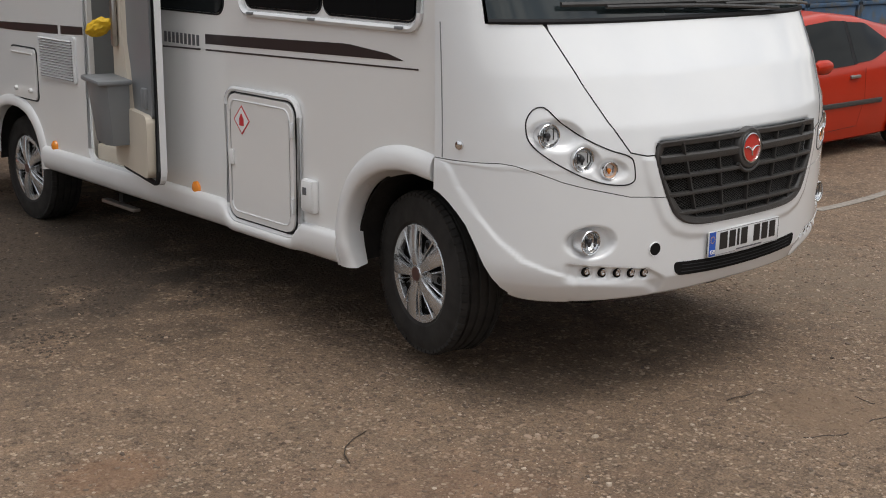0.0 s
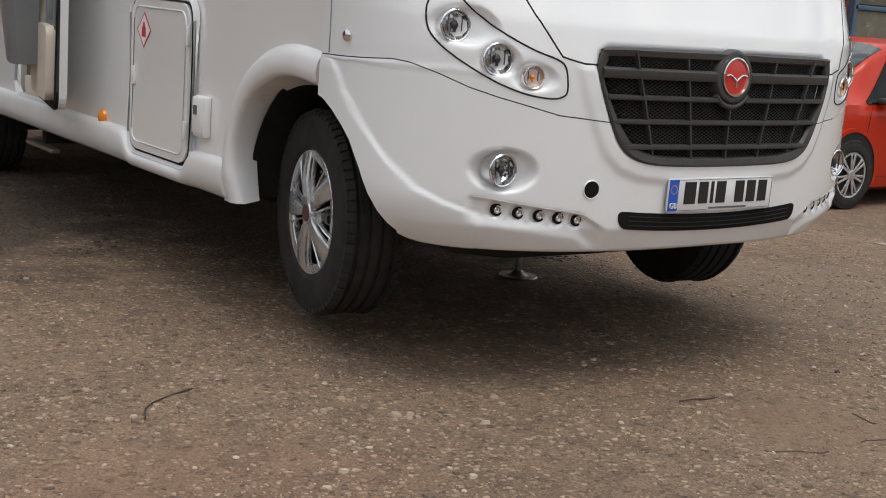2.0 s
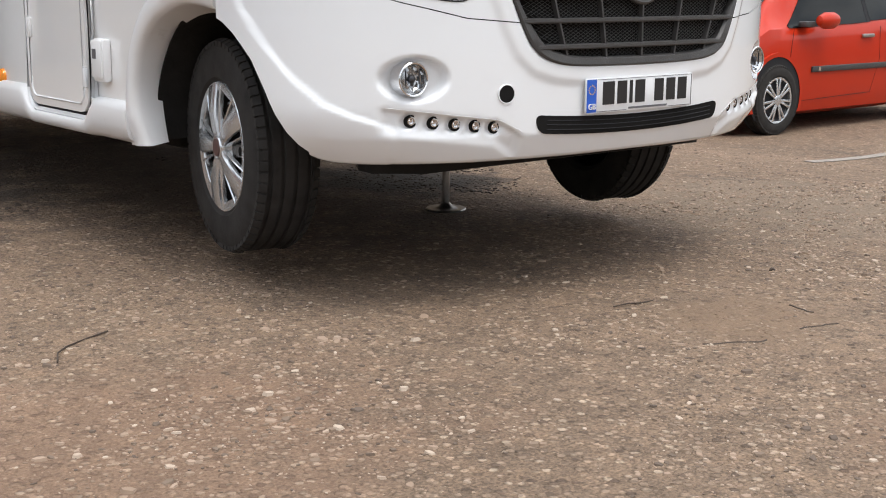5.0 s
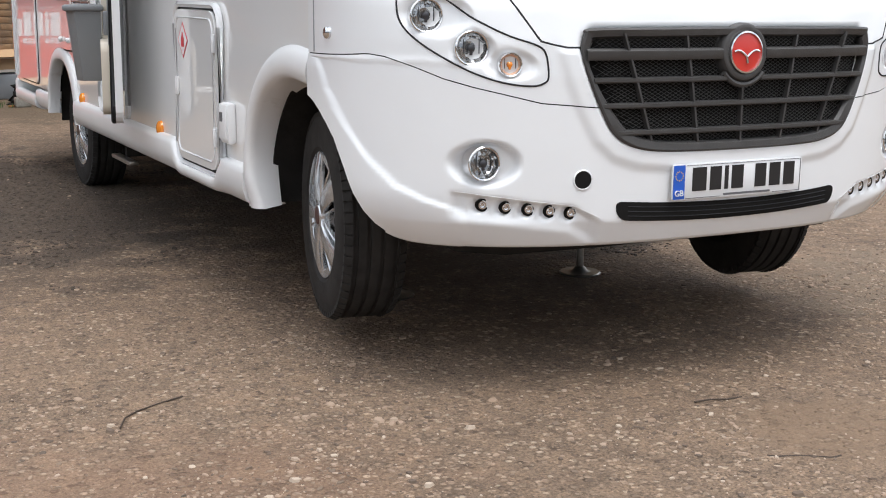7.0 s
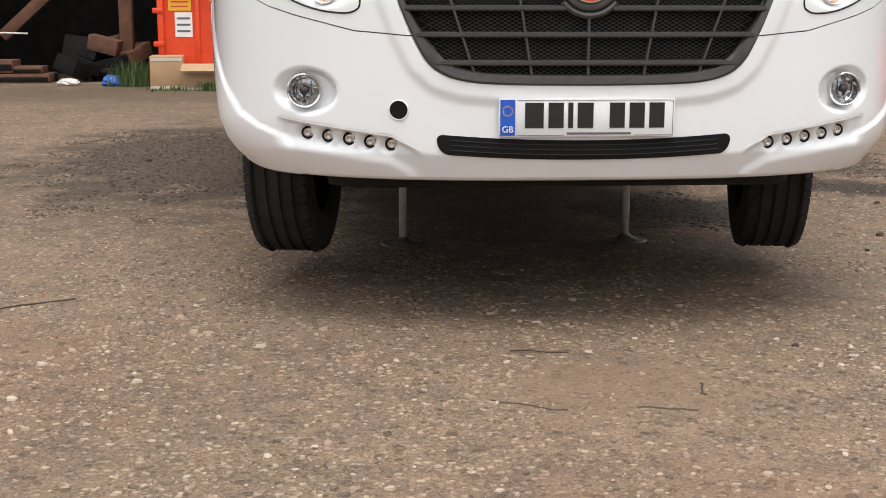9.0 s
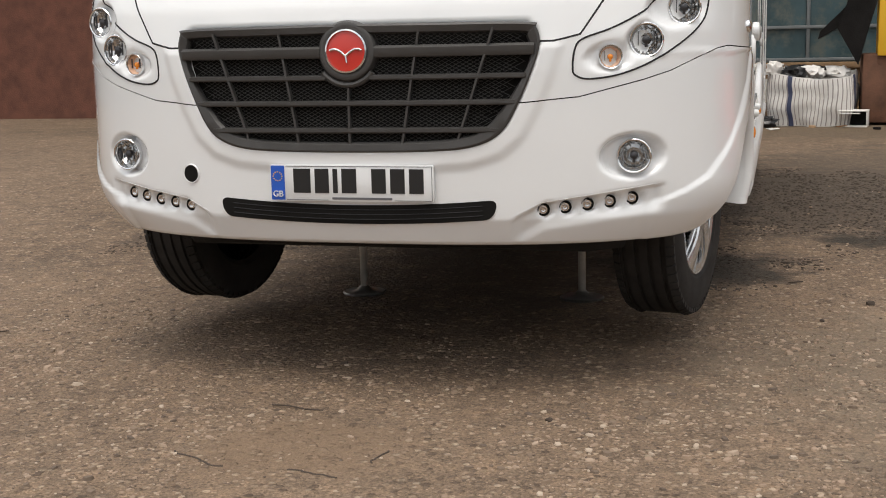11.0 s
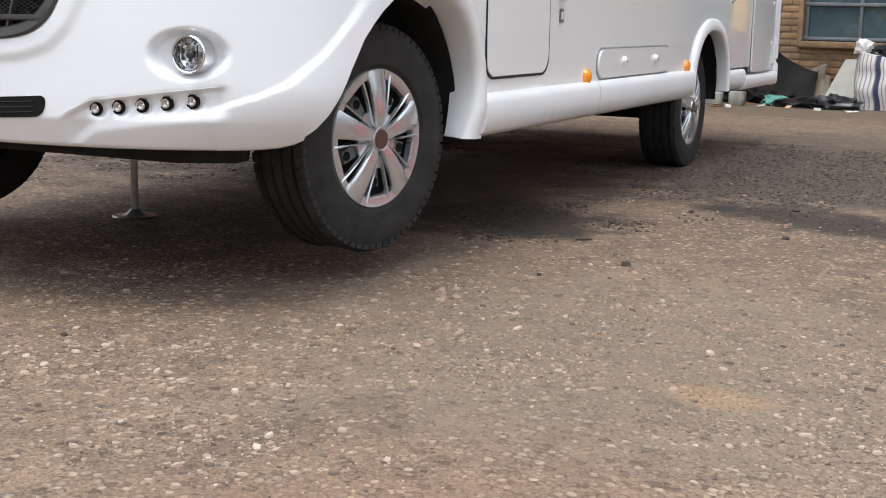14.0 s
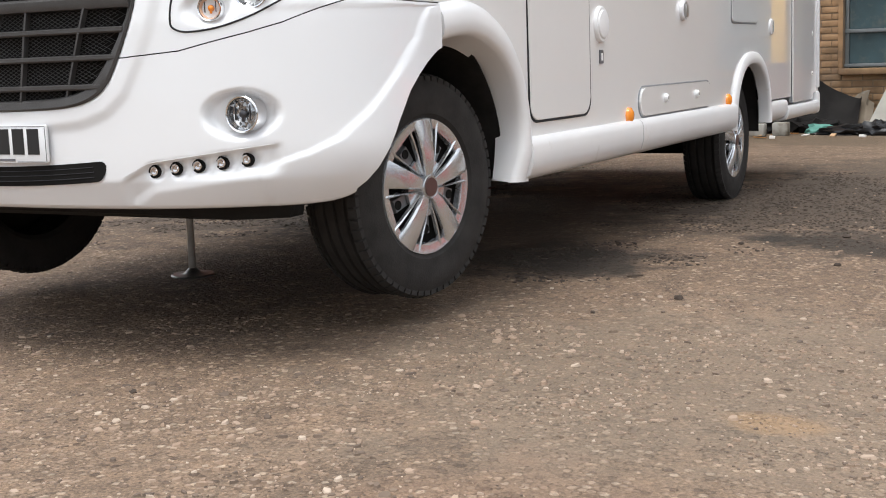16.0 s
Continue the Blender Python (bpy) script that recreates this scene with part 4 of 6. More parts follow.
def panel(name, side, u0, v0, u1, v1, r, lift, parent=None, material=SIDE, label="", depth=0.03, edge=True, seal_r=0.005, seal_mat=SEAM):
    m = on_left(-(WALL + lift)) if side < 0 else on_right(WALL + lift)
    ob = part(name, prism_bm(rounded(u0, v0, u1, v1, r), depth, m, 0.004), material, parent or van, label, angle=10)
    if edge:
        x = side * (WALL + max(lift - 0.012, 0.001))
        part("door_seal", tube_bm([(x, u, v) for u, v in rounded(u0 - 0.007, v0 - 0.007, u1 + 0.007, v1 + 0.007, r + 0.007)], seal_r, closed=True), seal_mat, ob)
    return ob


def lock(side, y, z, x, parent, r=0.02):
    m = Matrix.Translation((side * x, y, z)) @ (Matrix.Identity(4) if side > 0 else Matrix.Rotation(math.pi, 4, "Z"))
    ob = part("lock", lathe_bm([(0, r), (0.012, r * 0.95), (0.018, r * 0.7), (0.018, 0)], 20, m=m), WHITEINK, parent)
    part("keyway", lathe_bm([(0.017, r * 0.4), (0.021, r * 0.35), (0.021, 0)], 14, m=m), STEEL, ob)
    return ob


# gas locker on the nearside
rim = part("locker_frame", tube_bm([(-1.128, u, v) for u, v in rounded(1.745, 0.498, 2.375, 1.178, 0.085)], 0.015, closed=True), WHITE, van)
locker = panel("gas_locker_door", -1, 1.775, 0.522, 2.347, 1.156, 0.07, 0.028, label="white gas locker door with a red warning diamond")
part("panel_groove", tube_bm([(-1.1435, u, v) for u, v in rounded(1.805, 0.555, 2.317, 1.124, 0.05)], 0.004, closed=True), WHITE, locker)
lock(-1, 2.31, 0.835, 1.131, locker)
part("handle", box_bm(-1.148, 2.305, 0.832, 0.012, 0.036, 0.08, 0.005), WHITEINK, locker)
for z in (0.66, 1.03):
    box("hinge", (-1.15, 1.778, z), (0.016, 0.02, 0.075), WHITE, locker, 0.004)
dm = on_left(-1.1445)
sign = part("warning_sign", prism_bm([(2.213 + 0.072 * c, 1.028 + 0.075 * q) for c, q in ((1, 0), (0, 1), (-1, 0), (0, -1))], 0.001, dm), REDINK, locker)
part("sign_face", prism_bm([(2.213 + 0.062 * c, 1.028 + 0.064 * q) for c, q in ((1, 0), (0, 1), (-1, 0), (0, -1))], 0.001, on_left(-1.1455)), WHITEINK, sign)
part("sign_bottle", prism_bm([(2.193, 1.0), (2.233, 1.0), (2.233, 1.035), (2.223, 1.046), (2.218, 1.06), (2.208, 1.06), (2.203, 1.046), (2.193, 1.035)], 0.001, on_left(-1.1465)), REDINK, sign)
# mains inlet box
inlet = box("mains_inlet", (-1.132, 1.66, 0.73), (0.036, 0.1, 0.16), WHITEINK, van, 0.012, "white mains inlet box")
box("inlet_flap", (-1.152, 1.66, 0.735), (0.01, 0.085, 0.14), WHITEINK, inlet, 0.006)
box("inlet_label", (-1.158, 1.67, 0.755), (0.004, 0.028, 0.036), GREYINK, inlet)
# decals on the nearside
st = on_left(-(WALL + 0.002))
decal = part("side_stripe", prism_bm([(0.99, 1.418), (1.1, 1.442), (1.36, 1.462), (1.42, 1.463), (2.575, 1.428), (2.575, 1.378)][::-1], 0.001, st), STRIPE, van, "dark brown swoosh stripe")
part("side_stripe", prism_bm([(0.9, 1.393), (2.575, 1.352), (2.575, 1.343), (0.9, 1.386)], 0.001, st), STRIPE, van)
part("side_stripe", prism_bm([(2.625, 1.351), (3.01, 1.34), (3.01, 1.331), (2.625, 1.342)], 0.001, st), STRIPE, van)
part("side_stripe", prism_bm([(3.95, 1.378), (4.24, 1.37), (4.24, 1.318), (3.95, 1.33)], 0.001, st), STRIPE, van)
part("side_stripe", prism_bm([(4.28, 1.37), (5.6, 1.33), (5.6, 1.3), (4.9, 1.3), (4.28, 1.316)], 0.001, st), STRIPE, van)
for k in range(9):
    y = 2.99 - 0.041 * k
    part("model_name_bar", prism_bm([(y, 1.362), (y - 0.026, 1.362), (y - 0.026, 1.418), (y, 1.418)], 0.001, st), GREYINK, van)
# cab side window
for y0, y1 in ((0.92, 1.55), (1.58, 2.19)):
    win = panel("side_window", -1, y0, 1.59, y1, 2.2, 0.05, 0.012, material=CARGLASS, label="dark tinted acrylic side window")
part("window_frame", tube_bm([(-1.125, u, v) for u, v in rounded(0.885, 1.555, 2.225, 2.235, 0.07)], 0.016, closed=True), WHITE, van)
for y in (1.0, 1.62, 2.12):
    box("window_catch", (-1.14, y, 1.558), (0.02, 0.05, 0.014), GREYPLASTIC, van, 0.004)
panel("living_window", -1, 2.4, 1.54, 3.2, 2.2, 0.06, 0.01, material=CARGLASS, label="dark tinted acrylic side window")
# fridge vent
vent = panel("fridge_vent", -1, 4.045, 1.028, 4.55, 1.312, 0.02, 0.014, material=WHITE, label="white louvred fridge vent", edge=False)
for k in range(15):
    z = 1.052 + 0.0165 * k
    part("louvre", box_bm(0, 0, 0, 0.014, 0.44, 0.004, m=Matrix.Translation((-1.135, 4.297, z)) @ Matrix.Rotation(radians(-28), 4, "Y")), WHITE, vent)
    # dark strip in each gap paints the shade between louvres
    part("louvre_gap", box_bm(-1.1305, 4.297, z - 0.006, 0.004, 0.44, 0.005), SEAM, vent)
hatch = panel("toilet_hatch", -1, 4.61, 0.872, 4.975, 1.195, 0.03, 0.014, label="white toilet cassette hatch")
for y in (4.68, 4.9):
    lock(-1, y, 0.93, 1.13, hatch, 0.016)
part("hatch_ridge", tube_bm([(-1.131, 4.64, 1.165), (-1.131, 4.945, 1.165)], 0.008), SIDE, hatch)
panel("rear_locker_door", -1, 5.8, 0.6, 6.45, 1.3, 0.05, 0.012, label="white rear locker door")

# open side door with its inside showing
part("door_frame", tube_bm([(-1.12, u, v) for u, v in rounded(3.3, 0.583, 3.91, 2.44, 0.075)], 0.02, closed=True), WHITE, van)
inside = part("entrance_lining", box_bm(-0.62, 3.6, 1.52, 0.012, 1.1, 1.9), BEIGE, van)
box("entrance_step", (-0.87, 3.605, 0.64), (0.46, 0.54, 0.1), BEIGE, van, 0.01)
box("entrance_cheek", (-0.86, 3.9, 1.5), (0.46, 0.02, 1.8), GREYPLASTIC, van)
box("entrance_cheek", (-0.86, 3.31, 1.5), (0.46, 0.02, 1.8), BEIGE, van)
hx, hy = -1.135, 3.41
tilt = math.atan2(-0.69, -0.155)
dl = math.hypot(0.155, 0.69)
leaf_m = Matrix.Translation((hx, hy, 0)) @ Matrix.Rotation(tilt, 4, "Z") @ Matrix.Diagonal((1, -1, 1, 1))
door = part("side_door", prism_bm(rounded(0, 0.625, dl, 2.4, 0.08), 0.035, leaf_m @ Matrix.Translation((0, -0.005, 0)), 0.006), WHITE, van, "open side door with beige inner trim", angle=10)
# the inner face of the opened door looks outwards
seal = part("door_gasket", tube_bm([leaf_m @ Vector((u, 0.037, v)) for u, v in rounded(0.01, 0.635, dl - 0.012, 2.39, 0.075)], 0.014, closed=True), SEAM, door)
part("inner_trim", prism_bm(rounded(0.035, 0.665, dl - 0.04, 1.0, 0.05), 0.055, leaf_m @ Matrix.Translation((0, 0.03, 0)), 0.015), BEIGE, door)
part("inner_trim", prism_bm([(0.05, 1.0), (0.33, 1.0), (0.3, 1.2), (0.25, 1.36), (0.25, 2.3), (0.05, 2.3)], 0.045, leaf_m @ Matrix.Translation((0, 0.03, 0)), 0.01), BEIGE, door)
part("inner_panel", prism_bm(rounded(0.24, 0.98, dl - 0.04, 2.36, 0.03), 0.02, leaf_m @ Matrix.Translation((0, 0.03, 0)), 0.005), GREYPLASTIC, door)
part("lock_case", box_bm(0.56, 0.055, 1.08, 0.07, 0.03, 0.11, 0.01, m=leaf_m), GREYPLASTIC, door)
part("door_pull", box_bm(0.16, 0.095, 1.46, 0.05, 0.03, 0.28, 0.012, m=leaf_m), STEEL, door)
binbm = loft_bm([[(0.02 + 0.02 * t, 0.08, z), (0.36 - 0.03 * t, 0.08, z), (0.36 - 0.03 * t, 0.2 - 0.03 * t, z), (0.3 - 0.02 * t, 0.24 - 0.04 * t, z), (0.08 + 0.02 * t, 0.24 - 0.04 * t, z), (0.02 + 0.02 * t, 0.2 - 0.03 * t, z)] for t, z in ((1, 0.80), (0.9, 0.79 + 0.02), (0, 1.13))])
binbm.transform(leaf_m)
waste = part("waste_bin", binbm, GREYPLASTIC, door, "grey plastic door bin")
part("bin_lid", box_bm(0.19, 0.16, 1.145, 0.37, 0.19, 0.028, 0.01, m=leaf_m), GREYPLASTIC, waste)
clothbm = bmesh.new()
bmesh.ops.create_icosphere(clothbm, subdivisions=4, radius=1)
for v in clothbm.verts:
    d = 1 + 0.35 * noise.noise(v.co * 2.2) + 0.2 * noise.noise(v.co * 6.0)
    v.co = Vector((0.06 + 0.1 * v.co.x, 0.15 + 0.05 * v.co.y - 0.03 * v.co.x, 1.42 + 0.045 * v.co.z + 0.03 * v.co.x)) * 1.0 + 0.035 * (d - 1) * v.co
clothbm.transform(leaf_m)
part("cloth", clothbm, YELLOW, door, "yellow cloth tied to the door pull")
step_ = box("entrance_footstep", (-1.06, 3.69, 0.336), (0.05, 0.4, 0.022), STEEL, van, 0.006, "retracted aluminium entrance step")
box("step_arm", (-0.9, 3.7, 0.4), (0.3, 0.05, 0.1), DARK, step_)

# offside details
cab_door = panel("cab_door", 1, 1.50, 0.648, 2.1, 2.2, 0.06, 0.006, label="white flush cab door")
fill = part("fuel_cap", lathe_bm([(0, 0.074), (0.008, 0.073), (0.014, 0.068), (0.014, 0.058), (0.02, 0.055), (0.022, 0.048), (0.022, 0)], 40, m=Matrix.Translation((WALL, 2.235, 0.999))), WHITEINK, van)
box("small_label", (WALL + 0.003, 2.24, 0.868), (0.004, 0.04, 0.055), GREYINK, van)
box("label_face", (WALL + 0.006, 2.24, 0.868), (0.002, 0.018, 0.03), WHITEINK, van)
low = panel("underfloor_locker_door", 1, 2.71, 0.6, 3.86, 0.724, 0.06, 0.012, label="low white locker door", seal_r=0.004, seal_mat=GREYPLASTIC)
for y in (3.06, 3.57):
    lock(1, y, 0.67, 1.125, low)
rec = part("water_filler", lathe_bm([(0, 0.05), (0.016, 0.048), (0.02, 0.04), (0.01, 0.034), (0.01, 0)], 28, m=Matrix.Translation((WALL, 3.38, 1.08))), WHITE, van)
box("filler_lock", (WALL + 0.02, 3.38, 1.075), (0.02, 0.03, 0.06), STEEL, rec, 0.005)
panel("high_locker_door", 1, 4.3, 1.04, 4.88, 1.6, 0.03, 0.008, label="white locker door", seal_r=0.004, seal_mat=GREYPLASTIC)
part("flue_cap", lathe_bm([(0, 0.05), (0.006, 0.049), (0.009, 0.044), (0.009, 0)], 28, m=Matrix.Translation((WALL, 5.25, 1.02))), WHITE, van)
back = panel("garage_door", 1, 5.84, 0.53, 6.5, 1.55, 0.04, 0.012, label="white garage door at the rear", seal_r=0.004, seal_mat=GREYPLASTIC)
for z in (0.71, 0.985):
    lock(1, 6.45, z, 1.112, back)
box("corner_trim", (1.118, REAR, 1.7), (0.03, 0.04, 2.2), WHITE, van, 0.012)
box("corner_trim", (-1.118, REAR, 1.7), (0.03, 0.04, 2.2), WHITE, van, 0.012)
part("roof_rail", tube_bm([(1.118, y, 2.8) for y in (0.9, 3, 5, 6.6)], 0.012), STEEL, van)
part("gutter", tube_bm([(-1.118, y, 2.8) for y in (0.9, 3, 5, 6.6)], 0.012), STEEL, van)


# ---- wheels ----
def tyre_bm(r, w, rim):
    prof = [(-w * 0.42, rim), (-w * 0.5, rim + 0.02), (-w * 0.52, (r + rim) / 2), (-w * 0.49, r - 0.03), (-w * 0.43, r - 0.006)]
    grooves = (-0.3, -0.1, 0.1, 0.3)
    for g in grooves:
        prof += [(w * (g - 0.035), r), (w * (g - 0.025), r - 0.009), (w * (g + 0.025), r - 0.009), (w * (g + 0.035), r)]
    prof += [(-a, q) for a, q in prof[4::-1]]
    return lathe_bm(prof, 72)


def road_wheel(owner, r, w, rim, at, side, turn=0.0, style="paddle"):
    """A wheel of a vehicle, turned about the upright axis by turn degrees; side: +1 faces +x."""
    m = Matrix.Translation(at) @ Matrix.Rotation(radians(turn) + (0 if side > 0 else math.pi), 4, "Z")
    bm = tyre_bm(r, w, rim)
    # cross cuts in the shoulders
    bm.transform(m)
    wheel = part("wheel", bm, RUBBER, owner, "black rubber tyre with a silver wheel cover", angle=28)
    blocks_v, blocks_f = [], []
    count = 64
    for k in range(count):
        a0, a1 = 2 * math.pi * k / count, 2 * math.pi * (k + 0.78) / count
        for xa, xb, ra, rb in ((0.36, 0.475, r - 0.0005, r - 0.012), (-0.475, -0.36, r - 0.012, r - 0.0005)):
            base = len(blocks_v)
            for a in (a0, a1):
                for x, q in ((xa * w, ra + 0.006), (xb * w, rb + 0.006), (xa * w, ra - 0.01), (xb * w, rb - 0.01)):
                    blocks_v.append(m @ Vector((x, q * math.cos(a), q * math.sin(a))))
            i = base
            blocks_f += [(i, i + 1, i + 5, i + 4), (i, i + 4, i + 6, i + 2), (i + 1, i + 3, i + 7, i + 5), (i, i + 2, i + 3, i + 1), (i + 4, i + 5, i + 7, i + 6)]
    tagged(from_data("tread", blocks_v, blocks_f, RUBBER, wheel, smooth=False), kind="stuff")
    f = w * 0.44
    part("inner_rim", lathe_bm([(f - 0.01, rim + 0.004), (f - 0.05, rim - 0.02), (f - 0.07, rim * 0.5), (f - 0.06, 0)], 40, m=m), DARK, wheel)
    c = rim * 1.03
    if style == "paddle":
        cover = part("wheel_cover", lathe_bm([(f - 0.02, c * 0.985), (f + 0.002, c), (f + 0.008, c * 0.985), (f + 0.005, c * 0.93), (f + 0.004, c * 0.86), (f - 0.006, c * 0.84), (f - 0.02, c * 0.84)], 60, m=m), SILVER, wheel, "silver plastic wheel cover with five broad spokes")
        spokes = 5
        for k in range(spokes):
            rot = m @ Matrix.Rotation(2 * math.pi * k / spokes + radians(2 if side > 0 else 18), 4, "X")
            secs = []
            for t, half, h in ((0.14, 0.075, 0.016), (0.3, 0.1, 0.022), (0.5, 0.13, 0.022), (0.75, 0.17, 0.016), (0.97, 0.215, 0.006)):
                secs.append([(f + h - 0.014, -half * c, t * c), (f + h - 0.004, -half * c, t * c), (f + h + 0.002, -half * 0.8 * c, t * c), (f + h + 0.003, 0, t * c), (f + h + 0.002, half * 0.8 * c, t * c), (f + h - 0.004, half * c, t * c), (f + h - 0.014, half * c, t * c)])
            bm = loft_bm(secs)
            bm.transform(rot)
            part("spoke", bm, SILVER, cover)
            for e in (-1, 1):
                secs = []
                for t, mid_, half, h in ((0.2, 0.11, 0.012, 0.012), (0.45, 0.19, 0.013, 0.014), (0.7, 0.262, 0.016, 0.01), (0.93, 0.34, 0.028, 0.004)):
                    secs.append([(f + h - 0.014, (e * mid_ - half) * c, t * c), (f + h - 0.002, (e * mid_ - half) * c, t * c), (f + h + 0.002, e * mid_ * c, t * c), (f + h - 0.002, (e * mid_ + half) * c, t * c), (f + h - 0.014, (e * mid_ + half) * c, t * c)])
                bm = loft_bm(secs)
                bm.transform(rot)
                part("spoke_rib", bm, SILVER, cover)
            gap = m @ Matrix.Rotation(2 * math.pi * (k + 0.5) / spokes + radians(2 if side > 0 else 18), 4, "X")
            part("root_plate", loft_bm([[(gap @ Vector((x, u * c, v * c)))[:] for u, v in ((-0.06, 0.2), (0.06, 0.2), (0.13, 0.38), (0.07, 0.43), (-0.07, 0.43), (-0.13, 0.38))] for x in (f - 0.03, f + 0.001)]), SILVER, cover)
            part("vent_block", loft_bm([[(gap @ Vector((x, u * c, v * c)))[:] for u, v in ((-0.09 - e, 0.44), (0.09 + e, 0.44), (0.09 + e, 0.7 + e), (-0.09 - e, 0.7 + e))] for x, e in ((f - 0.045, 0.02), (f - 0.012, 0.0))]), TITAN, cover)
            # solid black plug: the darkness of the vent hole painted on
            part("vent_hole", lathe_bm([(f - 0.02, 0.0), (f - 0.02, 0.07 * c), (f - 0.009, 0.07 * c), (f - 0.009, 0.0)], 14, m=gap @ Matrix.Translation((0, 0.0, 0.63 * c))), PITCH, cover)
            part("rim_bridge", loft_bm([[(gap @ Vector((x, u * c, v * c)))[:] for u, v in ((-0.24, 0.83), (0.24, 0.83), (0.28, 0.875), (-0.28, 0.875))] for x in (f - 0.02, f + 0.002)]), SILVER, cover)
        # near-black dish behind the spokes paints the shade in the openings
        part("web", lathe_bm([(f - 0.03, c * 0.9), (f - 0.05, c * 0.6), (f - 0.03, c * 0.25), (f - 0.01, 0)], 48, m=m), PITCH, cover)
        part("hub_cap", lathe_bm([(f - 0.01, c * 0.19), (f + 0.018, c * 0.185), (f + 0.024, c * 0.165), (f + 0.022, c * 0.14), (f + 0.022, 0)], 32, m=m), SILVER, cover)
        part("hub_badge", lathe_bm([(f + 0.02, c * 0.145), (f + 0.026, c * 0.135), (f + 0.026, 0)], 28, m=m), HUBRED, cover)
    else:
        cover = part("wheel_cover", lathe_bm([(f - 0.02, c * 0.985), (f + 0.002, c), (f + 0.008, c * 0.985), (f + 0.004, c * 0.9), (f - 0.02, c * 0.9)], 48, m=m), SILVER, wheel, "silver multi-spoke wheel cover")
        # dark dish here too, shade between the spokes put into its colour
        part("web", lathe_bm([(f - 0.012, c * 0.9), (f - 0.03, c * 0.6), (f - 0.02, 0)], 40, m=m), LAMPDARK, cover)
        for k in range(14):
            bm = box_bm(0, 0, 0, 0.014, 0.11 * c, 0.74 * c, 0.004)
            bm.transform(m @ Matrix.Rotation(2 * math.pi * (k // 2) / 7 + (0.14 if k % 2 else -0.14), 4, "X") @ Matrix.Translation((f + 0.004, 0, 0.56 * c)))
            part("spoke", bm, SILVER, cover)
        part("hub_cap", lathe_bm([(f - 0.01, c * 0.24), (f + 0.014, c * 0.22), (f + 0.018, c * 0.15), (f + 0.018, 0)], 28, m=m), SILVER, cover)
    return wheel


for s in (-1, 1):
    road_wheel(van, 0.368, 0.225, 0.22, (s * 0.885 - 0.014, 0.99 - 0.01 * s, 0.462), s, turn=-10)
    road_wheel(van, 0.354, 0.225, 0.218, (s * 0.895, REAR_ARCH[s] + (0.05 if s > 0 else 0.1), 0.352), s)

# front jacks stand on the ground
for x, jy in ((-0.488, 1.53), (0.462, 1.56)):
    jack = part("levelling_jack", lathe_bm([(0.09, 0.0), (0.09, 0.016), (0.36, 0.016), (0.36, 0.0)], 16, "Z", Matrix.Translation((x, jy, -0.07))), STEEL, van, "steel levelling jack on a round foot")
    part("jack_sleeve", lathe_bm([(0.27, 0.0), (0.27, 0.026), (0.45, 0.026), (0.45, 0)], 18, "Z", Matrix.Translation((x, jy, 0))), DARK, jack)
    part("jack_foot", lathe_bm([(0.0, 0.0), (0.0, 0.09), (0.006, 0.094), (0.011, 0.088), (0.009, 0.06), (0.016, 0.035), (0.035, 0.018), (0.035, 0)], 32, "Z", Matrix.Translation((x, jy, 0.0))), STEEL, jack)


# ---- parked red hatchback ----
car = thing("car", (5.12, 3.75, -0.27), label="orange-red three-door hatchback parked in the yard", category="car")
STATIONS = [
    # x, sill, shoulder height, top height, half width low, half width shoulder, half width top
    (0.0, 0.28, 0.45, 0.52, 0.5, 0.5, 0.42), (0.06, 0.2, 0.5, 0.6, 0.66, 0.65, 0.55), (0.25, 0.17, 0.62, 0.75, 0.79, 0.77, 0.62),
    (0.5, 0.17, 0.78, 0.88, 0.835, 0.81, 0.66), (0.75, 0.17, 0.9, 1.0, 0.845, 0.82, 0.68), (0.95, 0.17, 0.9, 1.15, 0.85, 0.825, 0.62),
    (1.2, 0.16, 0.9, 1.31, 0.85, 0.825, 0.63), (1.5, 0.16, 0.91, 1.43, 0.85, 0.825, 0.61), (2.0, 0.16, 0.92, 1.47, 0.85, 0.825, 0.61),
    (2.6, 0.16, 0.95, 1.42, 0.85, 0.825, 0.6), (3.1, 0.17, 0.98, 1.33, 0.845, 0.82, 0.57), (3.5, 0.2, 1.02, 1.28, 0.82, 0.79, 0.5),
    (3.75, 0.24, 0.98, 1.06, 0.78, 0.73, 0.55), (3.92, 0.32, 0.8, 0.86, 0.66, 0.62, 0.5)]
CY = 0.85


def car_section(row, k=7):
    x, sill, sh, top, wl, ws, wt = row
    half = [(wl * 0.86, sill - 0.02), (wl * 0.97, sill + 0.02), (wl, sill + 0.14), (wl * 1.005, sill + (sh - sill) * 0.55), (wl * 0.995, sh - 0.1), (ws, sh)]
    drop = top - sh
    half += [(ws - (ws - wt) * 0.12, sh + drop * 0.08), (ws - (ws - wt) * 0.5, sh + drop * 0.5), (ws - (ws - wt) * 0.82, sh + drop * 0.82), (ws - (ws - wt) * 0.94, sh + drop * 0.9), (wt * 0.96, sh + drop * 0.95), (wt * 0.85, sh + drop * 0.98), (wt * 0.5, top)]
    return [(x, CY - y, z) for y, z in half] + [(x, CY + y, z) for y, z in half[::-1]]


